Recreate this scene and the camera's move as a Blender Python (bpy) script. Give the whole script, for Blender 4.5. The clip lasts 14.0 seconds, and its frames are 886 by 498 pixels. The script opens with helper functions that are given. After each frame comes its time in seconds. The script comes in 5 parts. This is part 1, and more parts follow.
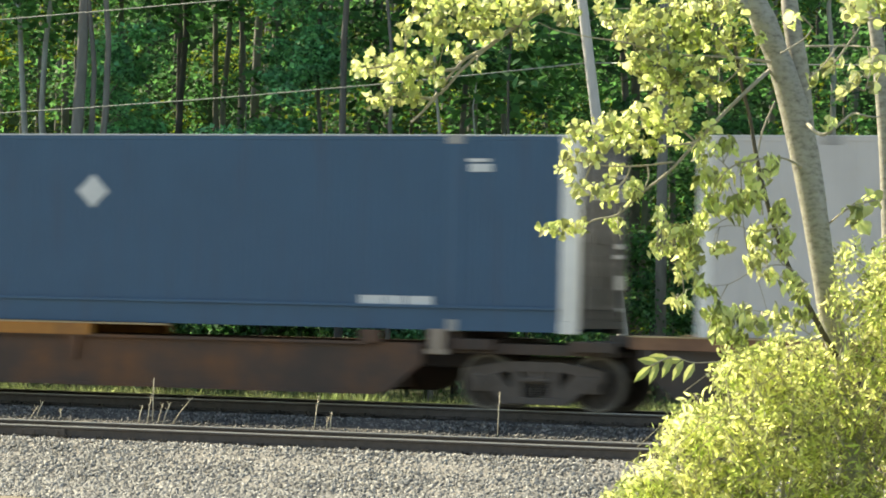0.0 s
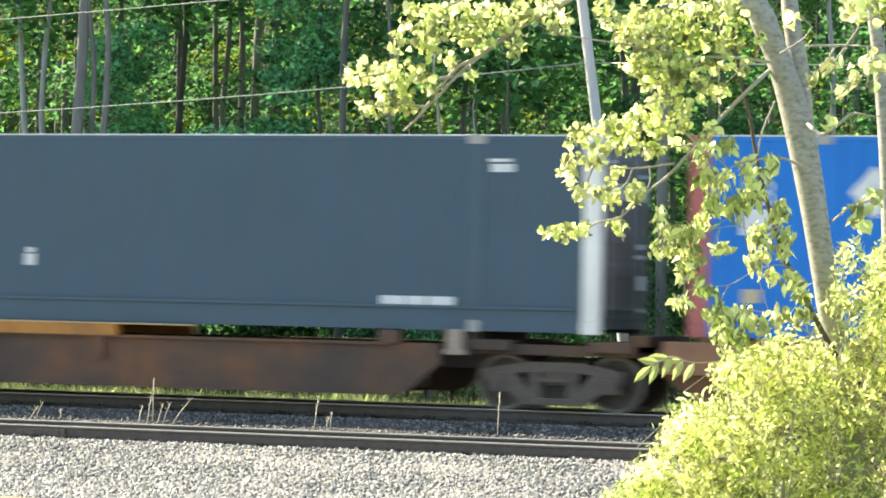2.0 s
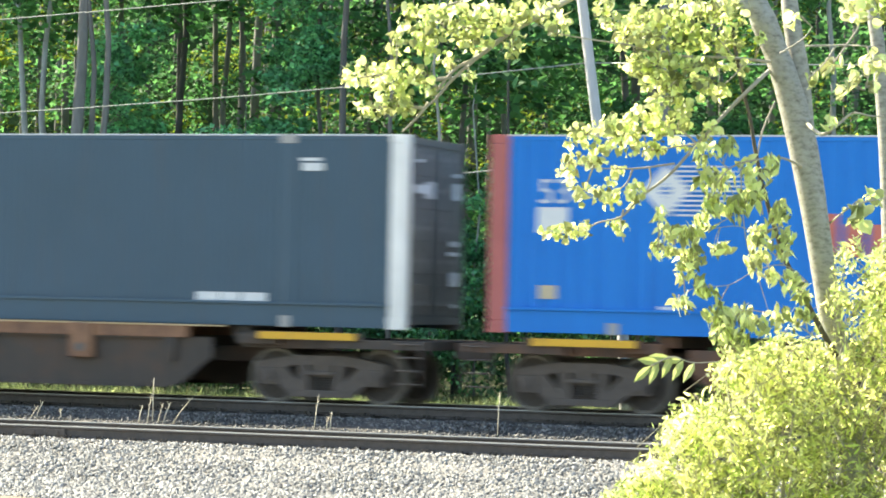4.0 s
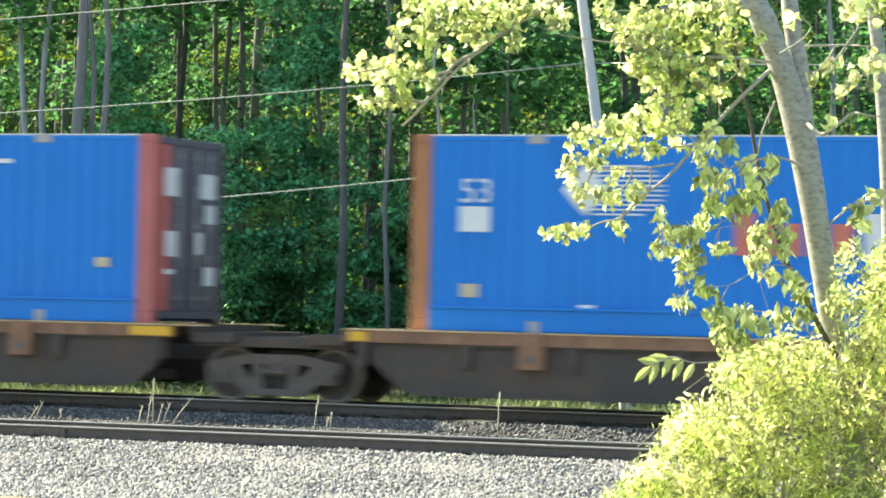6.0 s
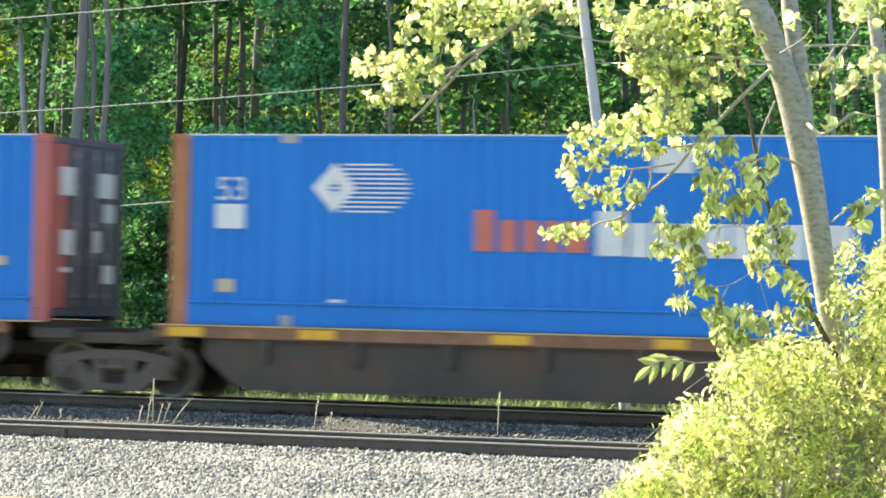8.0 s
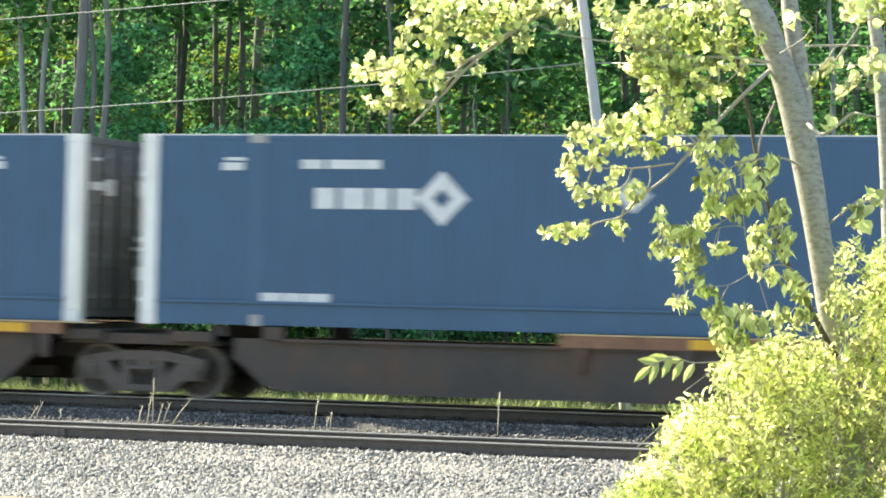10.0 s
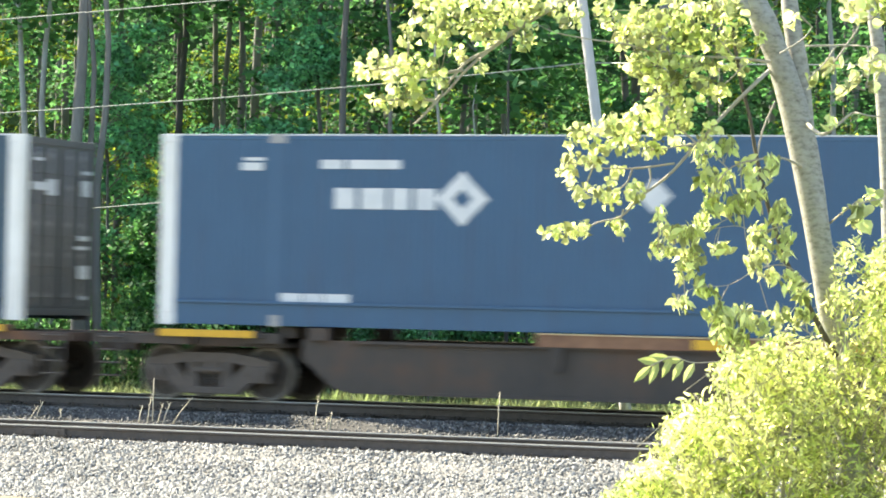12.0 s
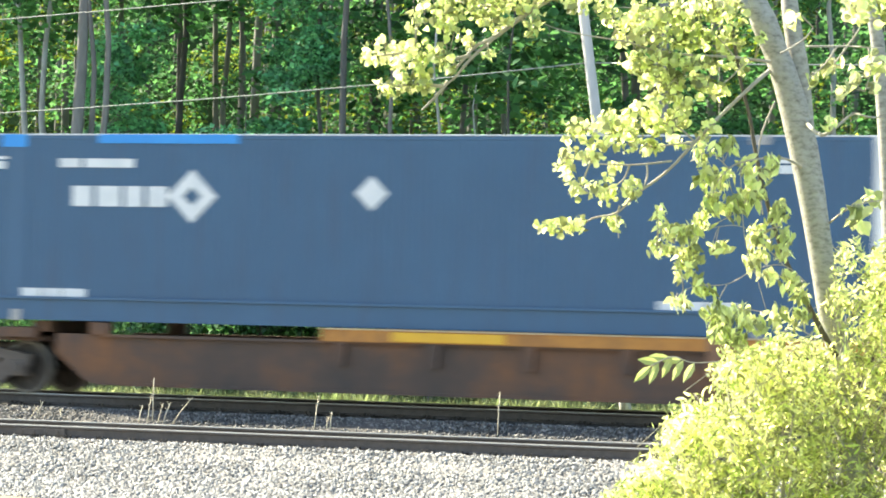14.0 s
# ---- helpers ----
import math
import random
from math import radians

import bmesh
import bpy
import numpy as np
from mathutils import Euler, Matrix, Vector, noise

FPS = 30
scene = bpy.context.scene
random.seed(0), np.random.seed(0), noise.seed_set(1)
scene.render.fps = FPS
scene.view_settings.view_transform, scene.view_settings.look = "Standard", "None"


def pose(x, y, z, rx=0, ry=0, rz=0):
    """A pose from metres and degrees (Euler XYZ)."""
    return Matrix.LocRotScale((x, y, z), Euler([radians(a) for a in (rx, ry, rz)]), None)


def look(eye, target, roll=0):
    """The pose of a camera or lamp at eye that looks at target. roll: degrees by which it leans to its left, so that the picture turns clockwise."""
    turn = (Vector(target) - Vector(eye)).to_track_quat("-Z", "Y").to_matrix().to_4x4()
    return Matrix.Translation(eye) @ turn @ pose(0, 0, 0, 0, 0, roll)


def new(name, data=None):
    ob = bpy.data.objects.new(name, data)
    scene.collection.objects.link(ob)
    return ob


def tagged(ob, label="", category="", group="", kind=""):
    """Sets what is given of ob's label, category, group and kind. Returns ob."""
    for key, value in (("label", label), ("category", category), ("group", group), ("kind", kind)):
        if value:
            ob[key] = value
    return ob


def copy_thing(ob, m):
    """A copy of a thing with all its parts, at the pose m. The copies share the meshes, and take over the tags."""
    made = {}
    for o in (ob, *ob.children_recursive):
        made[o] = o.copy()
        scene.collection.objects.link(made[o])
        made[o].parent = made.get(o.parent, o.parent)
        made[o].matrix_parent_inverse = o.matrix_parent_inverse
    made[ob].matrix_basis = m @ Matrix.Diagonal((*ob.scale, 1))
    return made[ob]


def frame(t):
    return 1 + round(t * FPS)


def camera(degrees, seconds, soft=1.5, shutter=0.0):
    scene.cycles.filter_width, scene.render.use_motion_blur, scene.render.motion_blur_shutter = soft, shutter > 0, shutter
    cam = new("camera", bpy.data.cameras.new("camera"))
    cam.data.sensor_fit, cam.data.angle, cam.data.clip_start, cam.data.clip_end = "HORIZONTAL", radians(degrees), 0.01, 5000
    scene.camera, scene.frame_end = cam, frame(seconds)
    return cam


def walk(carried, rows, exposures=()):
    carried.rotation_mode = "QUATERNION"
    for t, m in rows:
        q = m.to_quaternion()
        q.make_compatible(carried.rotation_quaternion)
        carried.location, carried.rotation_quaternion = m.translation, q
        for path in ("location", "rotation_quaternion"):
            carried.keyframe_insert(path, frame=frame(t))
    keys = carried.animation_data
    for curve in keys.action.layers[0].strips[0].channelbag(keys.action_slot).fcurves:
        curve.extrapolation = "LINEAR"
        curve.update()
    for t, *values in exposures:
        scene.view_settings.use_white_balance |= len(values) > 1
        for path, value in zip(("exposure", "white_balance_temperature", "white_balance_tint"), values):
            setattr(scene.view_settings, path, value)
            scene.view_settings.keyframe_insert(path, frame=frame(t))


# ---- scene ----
# camera: stands still beside the line, long lens
cam = camera(16.94, 14.0, soft=1.85, shutter=0.32)
EYE = (0.0, -43.397, 1.62)
VIEW = look(EYE, (-13.534, -5.764, 2.317), 1.2655)
walk(cam, [(0.0, VIEW), (14.0, VIEW)],
     exposures=[(0.0, 1.18, 7500, 3), (0.5, 1.59, 7300, 4), (1.5, 1.71, 7200, 5), (2.5, 1.94, 6850, 5), (3.0, 1.94, 6800, 5), (6.5, 1.78, 6800, 2), (8.0, 1.76, 6900, 4),
                (11.0, 1.88, 6800, 5), (12.5, 2.04, 6800, 6), (14.0, 2.10, 6800, 5)])

# ---- light ----
SUN_EL, SUN_AZ = 40.0, -78.5          # azimuth from +y towards +x
world = bpy.data.worlds.new("sky")
scene.world = world
world.use_nodes = True
wn = world.node_tree
sky = wn.nodes.new("ShaderNodeTexSky")
sky.sky_type, sky.sun_disc = "NISHITA", False
sky.sun_elevation, sky.sun_rotation = radians(SUN_EL), radians(SUN_AZ)
wn.links.new(sky.outputs[0], wn.nodes["Background"].inputs[0])
wn.nodes["Background"].inputs[1].default_value = 0.11
sun = new("sun", bpy.data.lights.new("sun", "SUN"))
sun.data.energy, sun.data.angle, sun.data.color = 5.0, radians(0.55), (1.0, 0.91, 0.74)
el, az = radians(SUN_EL), radians(SUN_AZ)
SUN_DIR = Vector((math.sin(az) * math.cos(el), math.cos(az) * math.cos(el), math.sin(el)))
sun.matrix_world = look(SUN_DIR * 100, (0, 0, 0))


# ---- materials ----
def material(name, colors, scale=3.0, rough=0.6, metal=0.0, bump=0.0, bump_scale=60.0, stretch=(1, 1, 1), streak=None,
             per=None, leaf=0.0, spec=0.5):
    """colors: two or three base colours mixed by noise; streak: a colour of downward stains; per: 'object' or 'island' variation."""
    m = bpy.data.materials.new(name)
    m.use_nodes = True
    nt = m.node_tree
    n, l = nt.nodes, nt.links
    b = n["Principled BSDF"]
    b.inputs["Roughness"].default_value = rough
    b.inputs["Metallic"].default_value = metal
    b.inputs["Specular IOR Level"].default_value = spec
    tc = n.new("ShaderNodeTexCoord")
    mp = n.new("ShaderNodeMapping")
    mp.inputs["Scale"].default_value = stretch
    l.new(tc.outputs["Object"], mp.inputs[0])
    no = n.new("ShaderNodeTexNoise")
    no.inputs["Scale"].default_value, no.inputs["Detail"].default_value = scale, 8
    no.inputs["Roughness"].default_value = 0.65
    l.new(mp.outputs[0], no.inputs["Vector"])
    ramp = n.new("ShaderNodeValToRGB")
    e = ramp.color_ramp.elements
    e[0].position, e[1].position = 0.3, 0.7
    e[0].color, e[1].color = (*colors[0], 1), (*colors[-1], 1)
    if len(colors) == 3:
        k = e.new(0.5)
        k.color = (*colors[1], 1)
    l.new(no.outputs["Fac"], ramp.inputs[0])
    out = ramp.outputs[0]
    if streak:
        mp2 = n.new("ShaderNodeMapping")
        mp2.inputs["Scale"].default_value = (5, 5, 0.35)
        l.new(tc.outputs["Object"], mp2.inputs[0])
        n2 = n.new("ShaderNodeTexNoise")
        n2.inputs["Scale"].default_value, n2.inputs["Detail"].default_value = 1.6, 6
        l.new(mp2.outputs[0], n2.inputs["Vector"])
        r2 = n.new("ShaderNodeMapRange")
        r2.inputs["From Min"].default_value, r2.inputs["From Max"].default_value = 0.52, 0.8
        r2.inputs["To Max"].default_value = 0.6
        l.new(n2.outputs["Fac"], r2.inputs["Value"])
        mx = n.new("ShaderNodeMix")
        mx.data_type = "RGBA"
        l.new(r2.outputs[0], mx.inputs["Factor"])
        l.new(out, mx.inputs["A"])
        mx.inputs["B"].default_value = (*streak, 1)
        out = mx.outputs["Result"]
    if per:
        src = n.new("ShaderNodeObjectInfo") if per == "object" else n.new("ShaderNodeNewGeometry")
        rnd = src.outputs["Random"] if per == "object" else src.outputs["Random Per Island"]
        mr = n.new("ShaderNodeMapRange")
        mr.inputs["To Min"].default_value, mr.inputs["To Max"].default_value = (0.28 if leaf else 0.5), 1.6
        l.new(rnd, mr.inputs["Value"])
        hs = n.new("ShaderNodeHueSaturation")
        l.new(out, hs.inputs["Color"])
        l.new(mr.outputs[0], hs.inputs["Value"])
        out = hs.outputs[0]
    l.new(out, b.inputs["Base Color"])
    rr = n.new("ShaderNodeMapRange")
    rr.inputs["To Min"].default_value, rr.inputs["To Max"].default_value = rough - 0.12, min(1, rough + 0.12)
    l.new(no.outputs["Fac"], rr.inputs["Value"])
    l.new(rr.outputs[0], b.inputs["Roughness"])
    if bump:
        n3 = n.new("ShaderNodeTexNoise")
        n3.inputs["Scale"].default_value, n3.inputs["Detail"].default_value = bump_scale, 4
        l.new(tc.outputs["Object"], n3.inputs["Vector"])
        bp = n.new("ShaderNodeBump")
        bp.inputs["Strength"].default_value, bp.inputs["Distance"].default_value = bump, 0.02
        l.new(n3.outputs["Fac"], bp.inputs["Height"])
        l.new(bp.outputs[0], b.inputs["Normal"])
    if leaf:
        tr = n.new("ShaderNodeBsdfTranslucent")
        lift = n.new("ShaderNodeMix")
        lift.data_type, lift.blend_type = "RGBA", "MULTIPLY"
        lift.inputs["Factor"].default_value = 1.0
        lift.inputs["B"].default_value = (1.5, 1.45, 1.15, 1)
        l.new(out, lift.inputs["A"])
        l.new(lift.outputs["Result"], tr.inputs["Color"])
        ms = n.new("ShaderNodeMixShader")
        ms.inputs[0].default_value = leaf
        l.new(b.outputs[0], ms.inputs[1])
        l.new(tr.outputs[0], ms.inputs[2])
        l.new(ms.outputs[0], n["Material Output"].inputs[0])
    return m


M = {
    "ballast": material("ballast", [(0.084, 0.077, 0.07), (0.21, 0.199, 0.182), (0.315, 0.301, 0.273)], 22, 0.9, bump=1.0, bump_scale=28),
    "stone": material("ballast_stone", [(0.18, 0.179, 0.172), (0.29, 0.287, 0.275)], 9, 0.9, per="island", bump=0.3, bump_scale=90),
    # main-track stone and bed: the train's shade is put into these darker colours
    "shadestone": material("shaded_stone", [(0.0858, 0.0845, 0.0805), (0.172, 0.165, 0.155)], 9, 0.9, per="island", bump=0.3, bump_scale=90),
    "shadeballast": material("shaded_ballast", [(0.035, 0.033, 0.031), (0.09, 0.085, 0.08)], 22, 0.95, bump=1.0, bump_scale=28),
    # pale tan of the car's top flange: a sunlit edge painted in
    "worn": material("sunlit_flange", [(0.4, 0.28, 0.14), (0.58, 0.46, 0.28)], 3, 0.5, stretch=(0.6, 3, 3)),
    "rustsill": material("rusty_sill", [(0.042, 0.037, 0.035), (0.09, 0.058, 0.044), (0.2, 0.09, 0.04)], 0.7, 0.8, streak=(0.06, 0.045, 0.04), bump=0.2),
    "ground": material("ground", [(0.05, 0.06, 0.025), (0.09, 0.1, 0.04), (0.13, 0.11, 0.07)], 1.2, 0.95, bump=0.6, bump_scale=14),
    "dirt": material("dirt", [(0.16, 0.132, 0.088), (0.256, 0.22, 0.16)], 3, 0.95, bump=0.6, bump_scale=30),
    "rail": material("rail_rust", [(0.06, 0.05, 0.043), (0.11, 0.09, 0.078)], 8, 0.7, bump=0.2),
    "railtop": material("rail_top", [(0.45, 0.427, 0.39), (0.54, 0.517, 0.48)], 20, 0.5, metal=0.75, stretch=(0.1, 4, 1)),
    "tie": material("tie", [(0.035, 0.028, 0.022), (0.09, 0.075, 0.06)], 5, 0.9, stretch=(1, 8, 1), per="object", bump=0.4),
    "navy": material("navy_paint", [(0.032, 0.09, 0.175), (0.042, 0.108, 0.2)], 0.7, 0.45, streak=(0.05, 0.075, 0.13), bump=0.04, bump_scale=8),
    "slate": material("slate_paint", [(0.036, 0.077, 0.116), (0.047, 0.093, 0.139)], 0.7, 0.5, streak=(0.06, 0.08, 0.1), bump=0.04, bump_scale=8),
    "blue": material("blue_paint", [(0.007, 0.165, 0.56), (0.014, 0.2, 0.63)], 0.6, 0.45, streak=(0.014, 0.15, 0.5), bump=0.04, bump_scale=8, spec=0.28),
    "palegrey": material("pale_grey_paint", [(0.5, 0.49, 0.49), (0.58, 0.57, 0.57)], 0.8, 0.5, streak=(0.35, 0.33, 0.32)),
    "lightblue": material("light_blue_paint", [(0.02, 0.22, 0.6), (0.03, 0.27, 0.66)], 2, 0.45),
    "soot": material("sooty_blue", [(0.012, 0.09, 0.3), (0.03, 0.08, 0.18)], 3, 0.6),
    "red": material("red_paint", [(0.36, 0.095, 0.09), (0.44, 0.125, 0.115)], 2, 0.5, streak=(0.3, 0.1, 0.08)),
    "white": material("white_paint", [(0.72, 0.72, 0.7), (0.82, 0.82, 0.8)], 3, 0.5, streak=(0.5, 0.48, 0.44)),
    "decal": material("white_decal", [(0.55, 0.58, 0.6), (0.7, 0.71, 0.72)], 2.5, 0.5, streak=(0.4, 0.44, 0.5)),
    "decalred": material("orange_red_decal", [(0.46, 0.12, 0.09), (0.55, 0.16, 0.12)], 5, 0.45),
    "buff": material("buff_decal", [(0.45, 0.38, 0.25), (0.5, 0.43, 0.3)], 5, 0.5),
    "enddark": material("end_paint", [(0.08, 0.083, 0.085), (0.12, 0.12, 0.118)], 2, 0.6, streak=(0.15, 0.14, 0.13)),
    "endblue": material("end_blue_paint", [(0.055, 0.11, 0.24), (0.08, 0.14, 0.28)], 2, 0.6, streak=(0.08, 0.1, 0.16)),
    "endgrey": material("end_grey_paint", [(0.07, 0.07, 0.095), (0.105, 0.1, 0.125)], 2, 0.6, streak=(0.13, 0.1, 0.11)),
    "orangepost": material("orange_post", [(0.3, 0.12, 0.05), (0.42, 0.19, 0.08)], 1.6, 0.65, streak=(0.26, 0.09, 0.07)),
    "roofm": material("roof_metal", [(0.5, 0.52, 0.55), (0.6, 0.62, 0.64)], 3, 0.4, metal=0.3),
    "castm": material("casting", [(0.3, 0.3, 0.3), (0.4, 0.39, 0.38)], 6, 0.6, metal=0.2),
    "brown": material("brown_car_paint", [(0.14, 0.07, 0.045), (0.22, 0.115, 0.065), (0.3, 0.165, 0.095)], 2.5, 0.7, streak=(0.07, 0.045, 0.035), bump=0.15),
    "orange": material("orange_car_paint", [(0.33, 0.13, 0.03), (0.45, 0.2, 0.04), (0.26, 0.11, 0.04)], 2.5, 0.65, streak=(0.12, 0.065, 0.035), bump=0.15),
    "boxpaint": material("faded_orange_brown", [(0.17, 0.085, 0.055), (0.26, 0.13, 0.075), (0.42, 0.19, 0.05)], 0.9, 0.7, streak=(0.13, 0.07, 0.05), bump=0.15),
    "guide": material("worn_guide", [(0.24, 0.19, 0.15), (0.36, 0.3, 0.25)], 5, 0.65, streak=(0.16, 0.1, 0.07)),
    "sill": material("grimy_sill", [(0.0451, 0.041, 0.0385), (0.0697, 0.0574, 0.0492), (0.107, 0.0656, 0.0451)], 1.1, 0.8, streak=(0.04, 0.035, 0.03), bump=0.2),
    "yellow": material("yellow_marker", [(0.62, 0.33, 0.02), (0.72, 0.42, 0.03)], 4, 0.5, streak=(0.4, 0.24, 0.06)),
    "iron": material("cast_iron", [(0.085, 0.07, 0.06), (0.14, 0.112, 0.095)], 7, 0.75, bump=0.3),
    "steel": material("wheel_steel", [(0.05, 0.042, 0.037), (0.1, 0.083, 0.072)], 10, 0.65, metal=0.3),
    "tread": material("wheel_tread", [(0.12, 0.11, 0.1), (0.2, 0.185, 0.17)], 10, 0.45, metal=0.6),
    "bark": material("grey_bark", [(0.0936, 0.091, 0.083), (0.173, 0.168, 0.155)], 6, 0.9, stretch=(1, 1, 0.25), bump=0.2, bump_scale=25, per="object"),
    "palebark": material("pale_bark", [(0.27, 0.27, 0.26), (0.4, 0.4, 0.385)], 6, 0.85, stretch=(1, 1, 0.3), bump=0.12, bump_scale=25),
    "aspen": material("pale_smooth_bark", [(0.152, 0.143, 0.121), (0.346, 0.33, 0.295), (0.426, 0.407, 0.366)], 42, 0.8, stretch=(0.8, 0.8, 1.5), bump=0.05, bump_scale=90),
    "twig": material("twig_bark", [(0.3, 0.27, 0.22), (0.45, 0.41, 0.34)], 12, 0.8, bump=0.04),
    "darkvine": material("dead_stem", [(0.07, 0.06, 0.04), (0.12, 0.1, 0.07)], 12, 0.8),
    "pole": material("weathered_pole", [(0.408, 0.399, 0.383), (0.527, 0.518, 0.51)], 4, 0.85, stretch=(3, 3, 0.15), streak=(0.36, 0.35, 0.33), bump=0.06),
    "wire": material("wire", [(0.3, 0.31, 0.28), (0.36, 0.37, 0.34)], 4, 0.5, metal=0.4),
    "leafnear": material("young_leaf", [(0.258, 0.344, 0.104), (0.475, 0.531, 0.26), (0.64, 0.655, 0.448)], 4, 0.42, leaf=0.56, per="island"),
    "leafbush": material("bush_leaf", [(0.24, 0.36, 0.085), (0.5, 0.55, 0.26), (0.7, 0.69, 0.5)], 9, 0.42, leaf=0.68, per="island"),
    "leafwood": material("wood_leaf", [(0.0653, 0.183, 0.0624), (0.0977, 0.242, 0.0936)], 0.5, 0.65, leaf=0.5, per="island"),
    # lit version of the wood leaf: sunlight is put into its yellower colour
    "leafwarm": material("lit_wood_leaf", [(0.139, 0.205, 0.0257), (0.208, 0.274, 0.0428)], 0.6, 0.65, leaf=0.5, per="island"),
    "leafhedge": material("hedge_leaf", [(0.0811, 0.202, 0.081), (0.125, 0.277, 0.113)], 0.6, 0.65, leaf=0.45, per="island"),
    "leafcool": material("cool_leaf", [(0.109, 0.322, 0.154), (0.172, 0.438, 0.222)], 0.6, 0.6, leaf=0.4, per="island"),
    "grass": material("grass_blade", [(0.152, 0.24, 0.088), (0.336, 0.376, 0.24)], 1.5, 0.7, leaf=0.4, per="island"),
    "straw": material("dry_straw", [(0.5, 0.44, 0.32), (0.62, 0.56, 0.42)], 8, 0.8),
    # near-black green: shade between the far trees is part of the colour
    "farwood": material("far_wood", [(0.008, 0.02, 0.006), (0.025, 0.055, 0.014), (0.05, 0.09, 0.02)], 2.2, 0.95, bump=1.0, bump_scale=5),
}


# ---- mesh helpers ----
def empty(name):
    return new(name)


def link_mesh(name, me, mat, parent=None, label=""):
    if mat is not None and not me.materials:
        me.materials.append(mat)
    ob = new(name, me)
    if parent is not None:
        ob.parent = parent
    return tagged(ob, label) if label else ob


def part(name, bm, mat, parent=None, label=""):
    me = bpy.data.meshes.new(name)
    bm.to_mesh(me)
    bm.free()
    return link_mesh(name, me, mat, parent, label)


def box(bm, x0, x1, y0, y1, z0, z1, bevel=0.0):
    r = bmesh.ops.create_cube(bm, size=1.0)
    vs = r["verts"]
    bmesh.ops.transform(bm, verts=vs, matrix=Matrix.Translation(((x0 + x1) / 2, (y0 + y1) / 2, (z0 + z1) / 2))
                        @ Matrix.Diagonal((x1 - x0, y1 - y0, z1 - z0, 1)))
    if bevel:
        es = list({e for v in vs for e in v.link_edges})
        bmesh.ops.bevel(bm, geom=es, offset=bevel, segments=2, affect="EDGES", profile=0.6)
    return bm


def boxes(*rows, bevel=0.0):
    bm = bmesh.new()
    for r in rows:
        box(bm, *r, bevel=bevel)
    return bm


def tube(bm, points, radii, sides=8):
    """A tapered tube along a polyline."""
    rings = []
    pts = [Vector(q) for q in points]
    a = None
    for i, q in enumerate(pts):
        d = (pts[min(i + 1, len(pts) - 1)] - pts[max(i - 1, 0)]).normalized()
        a = d.orthogonal() if a is None else a - d * a.dot(d)
        a.normalize()
        b = d.cross(a)
        rings.append([bm.verts.new(q + radii[i] * (a * math.cos(2 * math.pi * k / sides) + b * math.sin(2 * math.pi * k / sides)))
                      for k in range(sides)])
    for r0, r1 in zip(rings, rings[1:]):
        for k in range(sides):
            bm.faces.new((r0[k], r0[(k + 1) % sides], r1[(k + 1) % sides], r1[k])).smooth = True
    bm.faces.new(rings[0][::-1])
    bm.faces.new(rings[-1])
    return bm


def prism(bm, outline, y0, y1):
    """A polygon in x, z pushed from y0 to y1."""
    a = [bm.verts.new((x, y0, z)) for x, z in outline]
    b = [bm.verts.new((x, y1, z)) for x, z in outline]
    n = len(a)
    bm.faces.new(a)
    bm.faces.new(b[::-1])
    for i in range(n):
        bm.faces.new((a[i], b[i], b[(i + 1) % n], a[(i + 1) % n]))
    bmesh.ops.recalc_face_normals(bm, faces=bm.faces[:])
    return bm


def disc(bm, x, z, y0, y1, r, sides=32):
    return prism(bm, [(x + r * math.cos(2 * math.pi * k / sides), z + r * math.sin(2 * math.pi * k / sides)) for k in range(sides)], y0, y1)


def mesh_np(name, verts, faces):
    """verts (n,3), faces (m,k) as a mesh, quickly."""
    me = bpy.data.meshes.new(name)
    m, k = faces.shape
    me.vertices.add(len(verts))
    me.vertices.foreach_set("co", np.ascontiguousarray(verts, dtype=np.float32).ravel())
    me.loops.add(m * k)
    me.loops.foreach_set("vertex_index", np.ascontiguousarray(faces, dtype=np.int32).ravel())
    me.polygons.add(m)
    me.polygons.foreach_set("loop_start", np.arange(0, m * k, k, dtype=np.int32))
    me.update(calc_edges=True)
    me.validate()
    return me


def unit(v):
    return v / np.maximum(np.linalg.norm(v, axis=1, keepdims=True), 1e-9)


